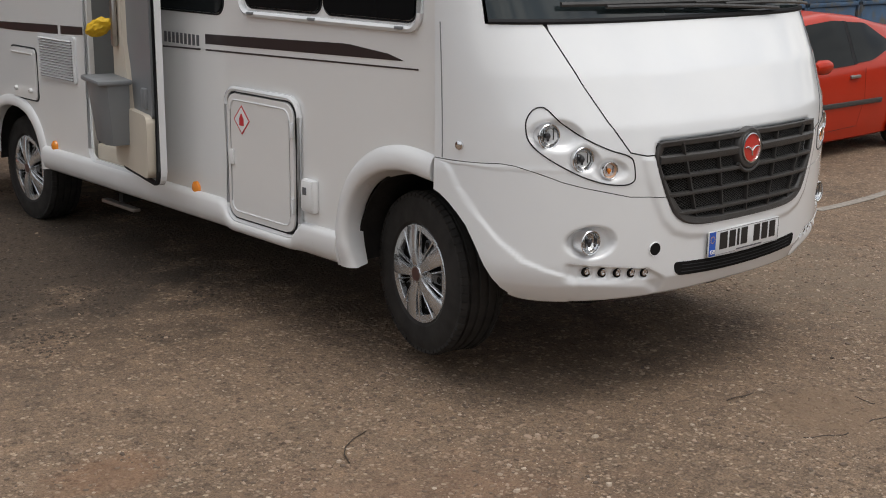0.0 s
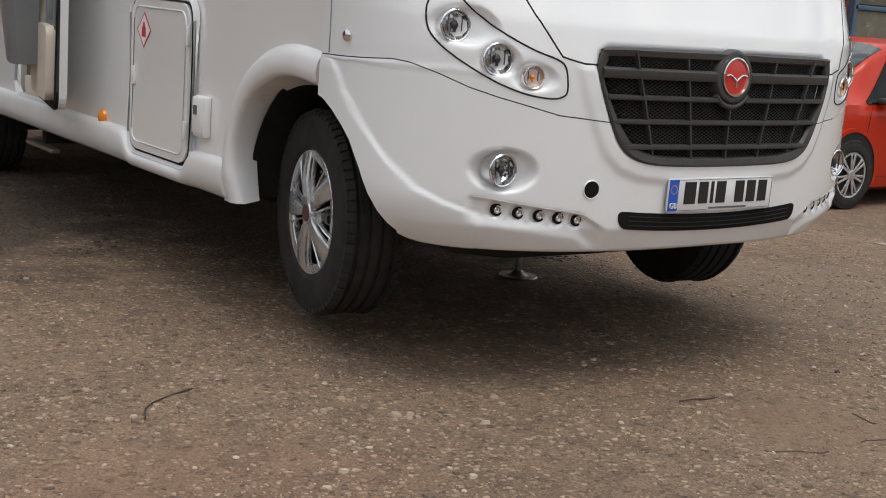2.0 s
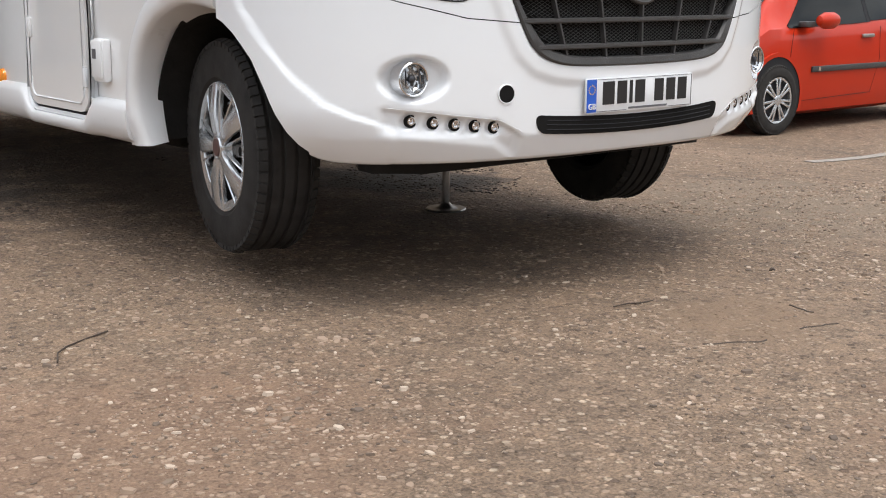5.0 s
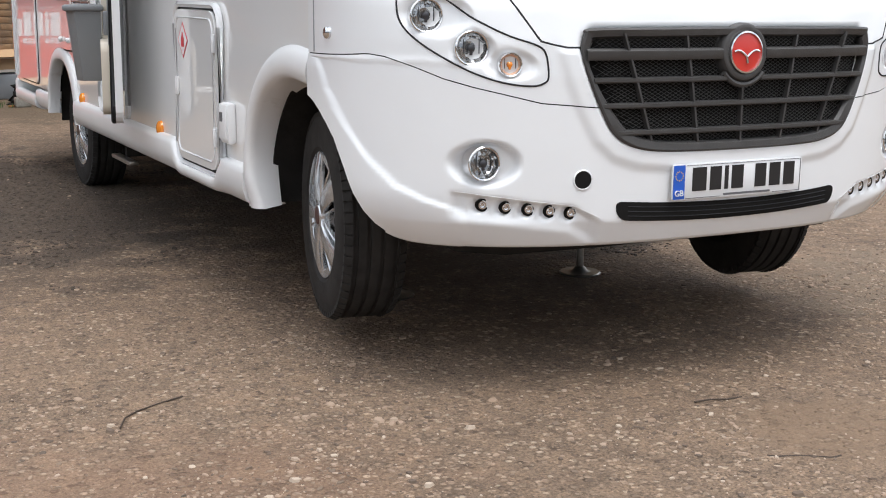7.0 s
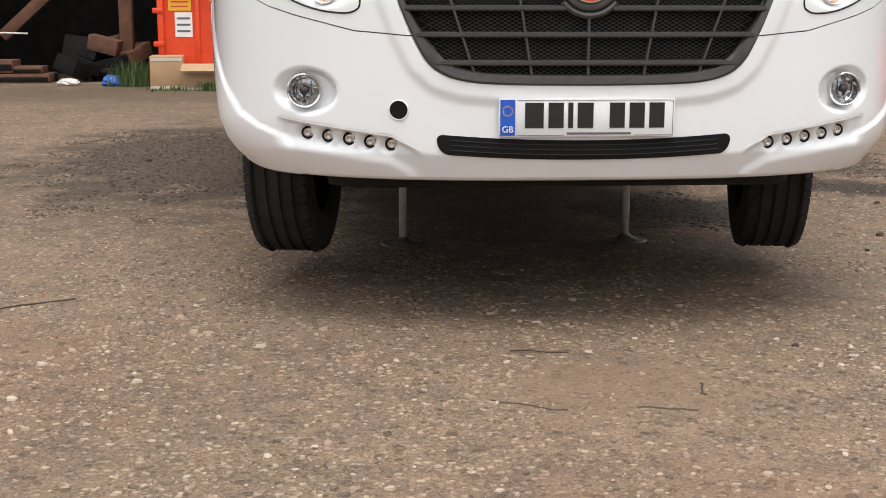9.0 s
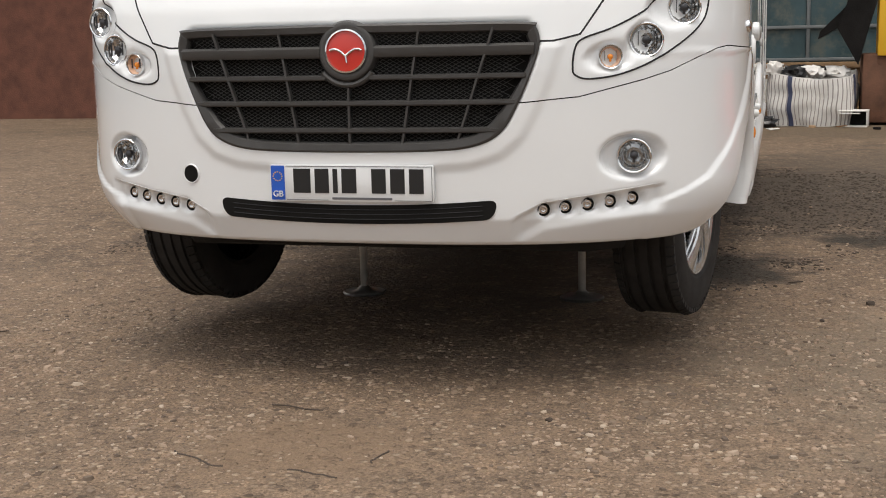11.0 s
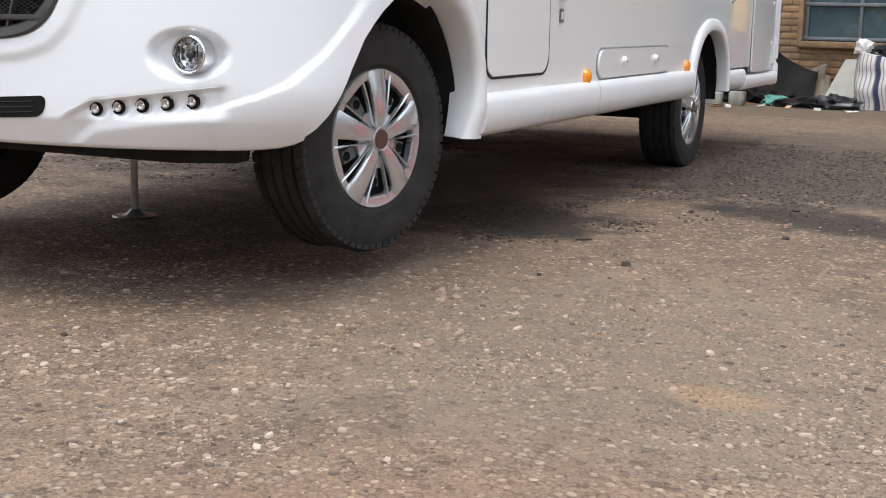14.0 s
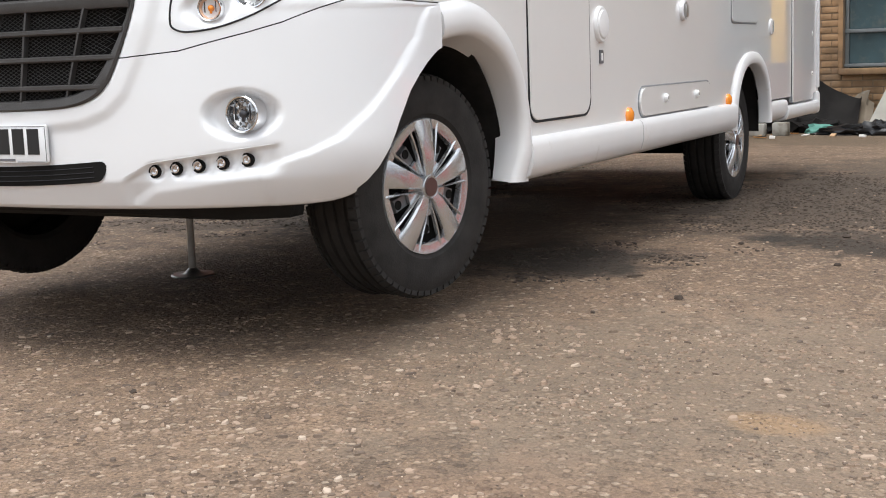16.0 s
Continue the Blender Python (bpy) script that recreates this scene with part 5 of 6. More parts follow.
def car_side(x, t):
    """A point on the near side of the greenhouse: t from the shoulder (0) to the roof edge (1)."""
    r = [float(np.interp(x, [s[0] for s in STATIONS], [s[q] for s in STATIONS])) for q in range(7)]
    _, sill, sh, top, wl, ws, wt = r
    drop = top - sh
    zs, wsx = (0.0, 0.08, 0.5, 0.82, 0.9), (0.0, 0.12, 0.5, 0.82, 0.94)
    z = t * 0.88
    return (x, CY - (ws - (ws - wt) * float(np.interp(z, zs, wsx))), sh + drop * z)


dense = []
for a, b in zip(STATIONS, STATIONS[1:]):
    k = max(1, int((b[0] - a[0]) / 0.06))
    dense += [tuple(p + (q - p) * i / k for p, q in zip(a, b)) for i in range(k)]
dense.append(STATIONS[-1])
part("body", loft_bm([car_section(r) for r in dense]), CARRED, car, "glossy orange-red car body", angle=40)


def glass(name, edge_low, edge_high, x0, x1, material=CARGLASS, k=14, label=""):
    rows = []
    for i in range(6):
        row = []
        for j in range(k + 1):
            x = x0 + (x1 - x0) * j / k
            t = edge_low(x) + (edge_high(x) - edge_low(x)) * i / 5
            p = car_side(x, t)
            row.append((p[0], p[1] - 0.009, p[2] + 0.002))
        rows.append(row)
    return sheet(name, rows, lambda p: (0, 1, 0), 0.006, material, car, label)


win = glass("door_window", lambda x: 0.02, lambda x: min(0.96, max(0.06, (x - 1.0) / 0.5) ** 0.8), 1.02, 2.21, label="dark tinted door window")
glass("quarter_window", lambda x: 0.04 + 0.3 * step01(2.5, 3.2, x), lambda x: 0.95 - 0.55 * step01(2.6, 3.25, x), 2.27, 3.15, label="dark tinted rear side window")
glass("centre_pillar", lambda x: 0.02, lambda x: 0.965, 2.215, 2.265, SEAM, 4)
# windscreen between the pillars
ws_rows = []
for i in range(10):
    x = 0.8 + 0.64 * i / 9
    sh, top, wt = (float(np.interp(x, [s[0] for s in STATIONS], [s[q] for s in STATIONS])) for q in (2, 3, 6))
    row = []
    for j in range(13):
        u = 2 * j / 12 - 1
        y = wt * 0.97 * u
        drop = 0.04 * (top - sh) * step01(0.55, 0.95, abs(u)) + 0.05 * (top - sh) * step01(0.9, 1.0, abs(u))
        row.append((x - 0.012, CY + y, top - drop + 0.016))
    ws_rows.append(row)
sheet("windscreen", ws_rows, lambda p: (0.5, 0, -0.85), 0.006, SCREEN, car, "pale reflective windscreen")
for off, mt in ((0.0, CARRED),):
    mirror = part("wing_mirror", lathe_bm([(-0.15, 0.0), (-0.13, 0.05), (-0.05, 0.085), (0.08, 0.085), (0.14, 0.06), (0.155, 0.0)], 20, m=Matrix.Translation((1.4, -0.1, 0.97)) @ Matrix.Diagonal((0.95, 0.7, 0.85, 1))), mt, car, "red wing mirror")
    box("mirror_arm", (1.2, -0.03, 0.94), (0.13, 0.1, 0.05), BLACK, mirror, 0.012)
handle = box("door_handle", (2.2, -0.006, 0.82), (0.19, 0.03, 0.035), STEEL, car, 0.012, "silver door handle")
box("rubbing_strip", (2.05, -0.012, 0.545), (1.42, 0.022, 0.052), BLACK, car, 0.008)
box("strip_badge", (1.44, -0.024, 0.548), (0.035, 0.006, 0.035), CHROME, car)
part("door_gap", tube_bm([(1.05, 0.0, 0.3), (1.02, -0.004, 0.6), (1.06, 0.0, 0.9)], 0.0022), SEAM, car)
part("door_gap", tube_bm([(2.4, -0.002, 0.9), (2.42, -0.004, 0.6), (2.3, 0.0, 0.3), (1.05, 0.0, 0.27)], 0.0022), SEAM, car)
for s in (0, 1):
    y = -0.004 if s == 0 else 1.704
    for x in (0.84, 3.3):
        # flat dark disc on the body side paints the shaded wheel arch
        bm = lathe_bm([(-0.006, 0.0), (-0.006, 0.345), (0.006, 0.345), (0.006, 0.0)], 36, "Y", Matrix.Translation((x, y, 0.33)))
        bmesh.ops.bisect_plane(bm, geom=bm.verts[:] + bm.edges[:] + bm.faces[:], plane_co=(0, 0, 0.14), plane_no=(0, 0, -1), clear_outer=True)
        part("arch_liner", bm, SEAM, car)
        bm = lathe_bm([(-0.012, 0.34), (-0.012, 0.375), (0.012, 0.375), (0.012, 0.34)], 40, "Y", Matrix.Translation((x, y, 0.33)))
        bmesh.ops.bisect_plane(bm, geom=bm.verts[:] + bm.edges[:] + bm.faces[:], plane_co=(0, 0, 0.2), plane_no=(0, 0, -1), clear_outer=True)
        part("arch_lip", bm, CARRED, car)
        wm = road_wheel(car, 0.3, 0.17, 0.195, (0, 0, 0), 1, style="multi")
        turn_m = Matrix.Translation((x, 0.05 if s == 0 else 1.65, 0.3)) @ Matrix.Rotation(-math.pi / 2 if s == 0 else math.pi / 2, 4, "Z")
        for ob in (wm, *wm.children_recursive):
            ob.data.transform(turn_m)
box("headlamp", (0.2, 0.22, 0.66), (0.3, 0.2, 0.14), REFLECTOR, car, 0.05)
box("headlamp", (0.2, 1.48, 0.66), (0.3, 0.2, 0.14), REFLECTOR, car, 0.05)
for y in (0.12, 1.58):
    box("tail_lamp", (3.78, y, 0.9), (0.12, 0.12, 0.3), REDBADGE, car, 0.03)

# faded parking line
tagged(part("parking_line", loft_bm([[(x, y, ground_z(x, y) + 0.002), (x, y + 0.09, ground_z(x, y) + 0.002), (x, y + 0.09, ground_z(x, y) + 0.006), (x, y, ground_z(x, y) + 0.006)] for x, y in [(4.3 + 0.3 * i, 2.2 + 0.042 * i) for i in range(20)]]), PAINTLINE), "faded pale parking line on asphalt", "road marking", kind="structure")

# ---- brick building behind the motorhome ----
YB = 12.0
def wall_block(name, x0, x1, z0, z1, material=MORTAR, y=YB, depth=0.3):
    return tagged(box(name, ((x0 + x1) / 2, y + depth / 2, (z0 + z1) / 2), (x1 - x0, depth, z1 - z0), material), "weathered, mostly yellow brick workshop wall, store back painted black as shade", "wall", kind="structure")


wall_a = wall_block("wall_north", -0.6, 12.0, -0.3, 0.60)
wall_b = wall_block("wall_north", -0.6, 0.36, 0.60, 6.0)
wall_c = wall_block("wall_north", 0.36, 12.0, 2.6, 6.0)
wall_d = wall_block("wall_north", 3.3, 12.0, 0.60, 2.6)
shed = wall_block("wall_north", -16.0, -6.2, -0.3, 6.0, REDBRICK, 12.6)
# the store's back wall is near black: its dark inside put into colour
back_w = wall_block("wall_north", -6.2, -0.6, -0.3, 6.0, SCRAPSHADE, 14.2)
# unseen roof, added only to keep sky light out of the store
tagged(box("ceiling", (-3.4, 13.4, 2.35), (5.6, 2.2, 0.2), ROOFGREY), "unseen low roof added to shade the open store", "ceiling", kind="structure")
box("window_jamb", (0.335, YB - 0.004, 1.6), (0.05, 0.035, 2.0), BRICK, wall_b, 0.004)
tagged(box("roof", (-2, 17, 6.1), (30, 11, 0.2), ROOFGREY), "grey sheet workshop roof", "roof", kind="structure")
tagged(box("wall_east", (12.0, 17, 2.9), (0.3, 10, 6.2), REDBRICK), "brick workshop end wall", "wall", kind="structure")

window = tagged(box("window_1", (1.83, YB + 0.16, 1.6), (2.94, 0.02, 2.0), PANE), "large steel workshop window with dirty panes", "window", kind="structure")
window_parts = []
box("window_sill", (1.83, YB - 0.03, 0.625), (3.0, 0.12, 0.07), BRICK, window, 0.01)
for x in (0.385, 0.965, 1.55, 2.13, 2.71, 3.28):
    box("glazing_bar", (x, YB + 0.12, 1.62), (0.04, 0.04, 1.96), GREYFRAME, window, 0.006)
for z in (0.69, 1.07, 1.5, 2.0, 2.55):
    box("glazing_bar", (1.83, YB + 0.11, z), (2.94, 0.04, 0.04), GREYFRAME, window, 0.006)
for i in range(5):
    for j in range(2):
        box("pane", (0.675 + 0.58 * i, YB + 0.135, (0.88, 1.285)[j]), (0.53, 0.006, (0.33, 0.38)[j]), PANE, window)

# ---- steel workshop wall with blue doors behind the car ----
wall_s = tagged(box("wall_side", (16.0, 9.2, 2.2), (11.0, 0.3, 5.4), REDBRICK), "old red brick side wall", "wall", kind="structure")
doors = tagged(box("door_1", (16.6, 9.04, 1.7), (7.5, 0.08, 4.2), BLUEPAINT), "worn blue workshop doors with peeling panels", "door", kind="structure")
for i in range(4):
    x0 = 12.9 + 1.72 * i
    for z0, z1 in ((-0.2, 0.75), (1.65, 2.95)):
        box("door_panel", (x0 + 0.83, 8.985, (z0 + z1) / 2), (1.5, 0.03, z1 - z0), PEELING if z0 > 1 or i == 0 else BLUEPAINT, doors, 0.01)
    box("door_panel", (x0 + 0.83, 8.985, 1.2), (1.5, 0.03, 0.72), PEELING if i == 0 else BLUEPAINT, doors, 0.01)
    for x in (x0, x0 + 1.66):
        box("door_stile", (x, 8.97, 1.6), (0.09, 0.06, 4.0), BLUEPAINT, doors, 0.008)
    for z in (0.8, 1.6):
        box("door_rail", (x0 + 0.83, 8.965, z), (1.7, 0.05, 0.07), BLUEPAINT, doors, 0.008)
# black disc on the door face paints the darkness of an opening
part("round_hole", lathe_bm([(-0.02, 0.0), (-0.02, 0.24), (0.0, 0.26), (0.02, 0.26), (0.02, 0)], 36, "Y", Matrix.Translation((15.52, 8.95, 1.42)) @ Matrix.Diagonal((1.4, 1, 1, 1))), PITCH, doors, "round opening, its darkness painted as a black disc")

# ---- orange-red container with cardboard boxes ----
skip = thing("waste_container", (-2.09, 11.32, 0), label="orange-red steel recycling container with white print", category="waste container")
def sk(x0, x1, z0, z1, y0=0.0, y1=1.3):
    return [[(x0, y, z0), (x1, y, z0), (x1 + 0.02, y, z1), (x0 - 0.02, y, z1)] for y in (y0, y1)]


part("front_panel", loft_bm(sk(-0.82, 0.82, 0.06, 1.12, 0.0, 0.04)), SKIPRED, skip)
part("back_panel", loft_bm(sk(-0.82, 0.82, 0.06, 1.12, 1.26, 1.3)), SKIPRED, skip)
for x in (-0.82, 0.79):
    box("side_panel", (x + 0.015, 0.65, 0.59), (0.05, 1.28, 1.06), SKIPRED, skip, 0.006)
box("base", (0, 0.65, 0.09), (1.64, 1.28, 0.06), SKIPRED, skip)
box("top_rim", (0, -0.01, 1.135), (1.76, 0.09, 0.09), SKIPRED, skip, 0.015)
box("top_rim", (0, 1.29, 1.135), (1.76, 0.09, 0.09), SKIPRED, skip, 0.015)
for x in (-0.42, 0.5):
    box("front_rib", (x, -0.012, 0.58), (0.05, 0.03, 1.04), SKIPRED, skip, 0.008)
for x in (-0.84, 0.84):
    box("corner_post", (x, -0.005, 0.57), (0.07, 0.1, 1.1), SKIPRED, skip, 0.012)
    for z in (0.5, 0.88):
        box("lifting_lug", (x * 1.03, -0.02, z), (0.12, 0.1, 0.06), SKIPRED, skip, 0.01)
bm = text_bm("DRY MIXED RECYCLABLES", 0.053)
bm.transform(Matrix.Translation((0.03, -0.006, 0.995)) @ Matrix.Rotation(math.pi / 2, 4, "X"))
part("printed_line", bm, WHITEINK, skip, smooth=False)
for x0, x1, z0, z1 in ((-0.26, -0.13, 0.71, 0.97), (-0.11, -0.07, 0.71, 0.9), (-0.11, -0.07, 0.92, 0.97), (-0.05, 0.03, 0.71, 0.97), (0.05, 0.13, 0.71, 0.97), (0.15, 0.31, 0.71, 0.89)):
    part("logo_shape", prism_bm(rounded(x0, z0, x1, z1, 0.018), 0.004, Matrix.Translation((0, -0.006, 0))), WHITEINK, skip)
for k in range(11):
    if k not in (4, 8):
        part("number_bar", prism_bm([(-0.26 + 0.053 * k, 0.63), (-0.225 + 0.053 * k, 0.63), (-0.225 + 0.053 * k, 0.69), (-0.26 + 0.053 * k, 0.69)], 0.004, Matrix.Translation((0, -0.006, 0))), WHITEINK, skip)
for x, z, w, h, mt in ((-0.62, 0.98, 0.26, 0.2, YELLOWINK), (0.66, 0.98, 0.26, 0.19, YELLOWINK), (-0.58, 0.72, 0.2, 0.28, WHITEINK), (0.61, 0.81, 0.17, 0.11, WHITEINK)):
    lab = part("sticker", prism_bm([(x - w / 2, z - h / 2), (x + w / 2, z - h / 2), (x + w / 2, z + h / 2), (x - w / 2, z + h / 2)], 0.003, Matrix.Translation((0, -0.007, 0))), mt, skip)
    for k in range(3):
        part("print_bar", prism_bm([(x - w * 0.38, z - h * 0.3 + k * h * 0.26), (x + w * 0.38, z - h * 0.3 + k * h * 0.26), (x + w * 0.38, z - h * 0.22 + k * h * 0.26), (x - w * 0.38, z - h * 0.22 + k * h * 0.26)], 0.002, Matrix.Translation((0, -0.0095, 0))), REDINK if mt is YELLOWINK else GREYINK, lab)


def carton(x, y, z, sx, sy, sz, rz, label, flaps=True):
    c = thing("cardboard_box", (x, y, z), rz, label=label, category="box", group="cardboard boxes by the container")
    box("carton_body", (0, 0, sz / 2), (sx, sy, sz), CARD, c, 0.004)
    box("tape_strip", (0, -sy / 2 - 0.002, sz * 0.9), (sx * 0.98, 0.003, 0.03), TAPE, c)
    box("tape_strip", (0, -sy / 2 - 0.002, sz * 0.08), (sx * 0.98, 0.003, 0.03), TAPE, c)
    if flaps:
        part("flap", box_bm(0, 0, 0, sx, 0.16, 0.006, m=Matrix.Translation((0, -sy / 2 - 0.06, sz + 0.03)) @ Matrix.Rotation(radians(28), 4, "X")), CARD, c)
        part("flap", box_bm(0, 0, 0, 0.16, sy, 0.006, m=Matrix.Translation((sx / 2 + 0.06, 0, sz - 0.01)) @ Matrix.Rotation(radians(30), 4, "Y")), CARD, c)
    return c


carton(-2.83, 11.0, 0.0, 0.36, 0.4, 0.38, 4, "brown cardboard box standing against the container", False)
carton(-2.13, 10.95, 0.0, 0.98, 0.42, 0.23, -3, "long flattened brown cardboard box, open flaps")
for x, y, z, sx, sz, rz in ((-2.6, 11.8, 1.1, 0.6, 0.3, 20), (-1.9, 11.7, 1.12, 0.7, 0.28, -15), (-1.5, 11.9, 1.05, 0.5, 0.4, 30)):
    carton(x, y, z, sx, 0.5, sz, rz, "brown cardboard box heaped in the container")
for x, y in ((-0.65, 11.9),):
    crate = box("grey_crate", (x, y, 0.14), (0.75, 0.45, 0.28), GREYPLASTIC, None, 0.02)
    tagged(crate, "dark grey plastic crate on the ground", "crate")
plank = carton(-0.55, 11.85, 0.3, 0.5, 0.35, 0.18, 25, "crumpled brown cardboard box on a crate")

# ---- dark store with rusty steelwork ----
beam = thing("steel_frame", (-4.3, 12.6, 0), label="rusty brown steel frame in a dark store", category="steelwork")
for x in (-1.4, 0.75):
    box("post", (x, 0, 1.5), (0.16, 0.16, 3.0), RUST, beam, 0.01)
part("brace", box_bm(0, 0, 0, 0.14, 0.1, 2.4, 0.01, m=Matrix.Translation((0.1, 0.05, 1.35)) @ Matrix.Rotation(radians(48), 4, "Y")), RUST, beam)
box("girder", (-0.3, 0, 2.4), (3.2, 0.14, 0.22), RUST, beam, 0.01)
stack = thing("timber_stack", (-5.1, 12.1, 0), label="rusty brown steel channels stacked on the ground", category="steelwork")
for x, y, z, w, d, h in ((0.1, 0.0, 0.055, 1.15, 0.5, 0.11), (-0.12, 0.02, 0.2, 0.72, 0.4, 0.15), (0.4, 0.05, 0.155, 0.36, 0.35, 0.085)):
    length = box("length", (x, y + d / 2, z), (w, d, h), RUST, stack, 0.006)
    # near-black bar on the solid face paints the channel's shaded hollow
    box("channel_web", (x, y + 0.004, z - 0.01), (w - 0.02, 0.03, h * 0.5), SCRAPSHADE, length, 0.004)
block = thing("stone_block", (-5.95, 12.15, 0), label="pale weathered stone gate pier", category="stone pier")
for k in range(5):
    for e in (-1, 1):
        box("stone", (e * 0.2 + (0.09 if k % 2 else -0.06), 0.2, 0.1 + 0.2 * k), (0.38, 0.5, 0.19), MORTAR, block, 0.018)
cable = part("cable", tube_bm([(-5.1 + 0.0 * q, 12.12, 0.28) for q in (0,)] + [(-5.1 - 0.05 * math.sin(q * 3.1) + 0.45 * q * q, 12.12, 0.28 + 0.33 * min(1.0, q * 1.6) - 0.03 * max(0.0, q - 0.6)) for q in np.linspace(0.05, 1, 16)], 0.011), BAGWHITE)
tagged(cable, "white cable looped over a steel stack", "cable")
heap = thing("scrap_heap", (-3.7, 12.3, 0), label="dark heap of machine parts in the store", category="scrap heap")
rng = random.Random(5)
for k in range(16):
    part("scrap_piece", box_bm(0, 0, 0, rng.uniform(0.15, 0.5), rng.uniform(0.15, 0.4), rng.uniform(0.08, 0.3), 0.012, m=pose(rng.uniform(-0.5, 0.45), rng.uniform(0, 0.9), 0.12 + 0.05 * k * rng.random(), rng.uniform(-20, 20), rng.uniform(-20, 20), rng.uniform(0, 180))), (SCRAPSHADE, SCRAPSHADE, RUST)[k % 3], heap)


def blob_bm(r, seed, squash=(1, 1, 1), rough=0.3, freq=3.0, sub=3):
    bm = bmesh.new()
    bmesh.ops.create_icosphere(bm, subdivisions=sub, radius=1)
    for v in bm.verts:
        d = 1 + rough * noise.noise(v.co * freq + Vector((seed, 0, 0))) + rough * 0.5 * noise.noise(v.co * freq * 2.7 + Vector((0, seed, 0)))
        v.co = Vector((v.co.x * squash[0], v.co.y * squash[1], max(v.co.z, -0.6) * squash[2])) * r * d
    return bm


bm = blob_bm(0.11, 3, (1.2, 1, 0.7))
bm.transform(Matrix.Translation((-3.55, 11.55, 0.05)))
tagged(part("plastic_bag", bm, BLUEPLASTIC), "crumpled blue plastic bag on the ground", "bag")
bm = blob_bm(0.1, 8, (1.3, 1, 0.5))
bm.transform(Matrix.Translation((-4.1, 11.7, 0.03)))
tagged(part("rag", bm, BAGWHITE), "crumpled pale rag on the ground", "rag")
bm = blob_bm(0.16, 9, (1.4, 0.8, 0.35))
bm.transform(Matrix.Translation((-1.35, 11.0, 0.03)))
tagged(part("rag", bm, BAGWHITE), "crumpled white plastic sheet by the container", "rag")

# grass tufts by the container
gvv, gff = [], []
for cx, cy, spread, count, tall in ((-3.25, 11.5, 0.22, 420, 0.34), (-2.3, 10.68, 0.12, 140, 0.13), (-2.75, 10.72, 0.2, 90, 0.08), (-1.0, 10.9, 0.4, 120, 0.06)):
    for k in range(count):
        x, y = rng.gauss(cx, spread * 0.6), rng.gauss(cy, spread * 0.4)
        h, a, lean = tall * rng.uniform(0.4, 1.0), rng.uniform(0, 6.28), rng.uniform(0.05, 0.5)
        dx, dy = math.cos(a), math.sin(a)
        i = len(gvv)
        wdt = 0.006
        gvv += [(x - dy * wdt, y + dx * wdt, 0), (x + dy * wdt, y - dx * wdt, 0), (x + dx * lean * h * 0.4 + dy * wdt * 0.7, y + dy * lean * h * 0.4 - dx * wdt * 0.7, h * 0.6), (x + dx * lean * h * 0.4 - dy * wdt * 0.7, y + dy * lean * h * 0.4 + dx * wdt * 0.7, h * 0.6), (x + dx * lean * h, y + dy * lean * h, h)]
        gff += [(i, i + 1, i + 2, i + 3), (i + 3, i + 2, i + 4)]
tagged(from_data("grass", gvv, gff, GRASSMAT), "tufts of long green grass", "grass", kind="stuff")

# ---- clutter by the workshop window ----
def bulk_bag(x, y, w, h):
    owner = thing("bulk_bag", (x, y, 0), -6, label="white woven bulk bag with dark stripes, full of rubbish", category="bulk bag")
    def side(a, t):
        """A point on the bag's side: a round the rim in turns, t up the side."""
        c, s = math.cos(a), math.sin(a)
        r = (abs(c) ** 5 + abs(s) ** 5) ** -0.2
        bulge = 1 + 0.06 * math.sin(t * 3.0) + 0.02 * math.sin(7 * a + 3 * t) * t
        p = Vector((w / 2 * r * c * bulge, w / 2 * r * s * bulge, h * t * (0.93 + 0.07 * math.sin(2 * a + 1))))
        p += Vector((0.02, 0.016, 0.01)) * noise.noise(Vector((c * 2, s * 2, t * 4)))
        return p
    rows = [[side(2 * math.pi * j / 120, i / 18) for j in range(121)] for i in range(19)]
    sheet("bag_side", rows, lambda p: tuple(Vector((-p[0], -p[1], 0.001)).normalized()), 0.008, BAGWHITE, owner)
    for k in range(0, 74):
        a = 2 * math.pi * k / 74
        a += 0.0
        r2 = [[tuple(side(a + da, 0.02 + 0.96 * i / 12) + Vector((math.cos(a), math.sin(a), 0)) * 0.004) for da in (-0.009, 0.009)] for i in range(13)]
        sheet("stripe", r2, lambda p: tuple(Vector((-p[0], -p[1], 0.001)).normalized()), 0.002, BAGSTRIPE, owner)
    for a in (radians(247), radians(330)):
        r2 = [[tuple(side(a + da, 0.0 + i / 12) + Vector((math.cos(a), math.sin(a), 0)) * 0.009) for da in (-0.045, 0.045)] for i in range(13)]
        sheet("strap", r2, lambda p: tuple(Vector((-p[0], -p[1], 0.001)).normalized()), 0.004, NAVY, owner)
    for k in range(9):
        bm = blob_bm(rng.uniform(0.08, 0.17), k, (1, 1, 0.6), 0.4)
        bm.transform(Matrix.Translation((rng.uniform(-0.3, 0.3), rng.uniform(-0.3, 0.3), h * 0.93)))
        part("rubbish", bm, (SCRAPSHADE, BAGWHITE, POLY)[k % 3], owner)
    bm = blob_bm(0.09, 31, (1, 0.5, 1.0), 0.5)
    bm.transform(Matrix.Translation((-w / 2 + 0.06, -w / 2 + 0.1, h + 0.02)))
    part("corner_loop", bm, BAGWHITE, owner)
    return owner


bulk_bag(1.6, 11.2, 0.9, 0.6)


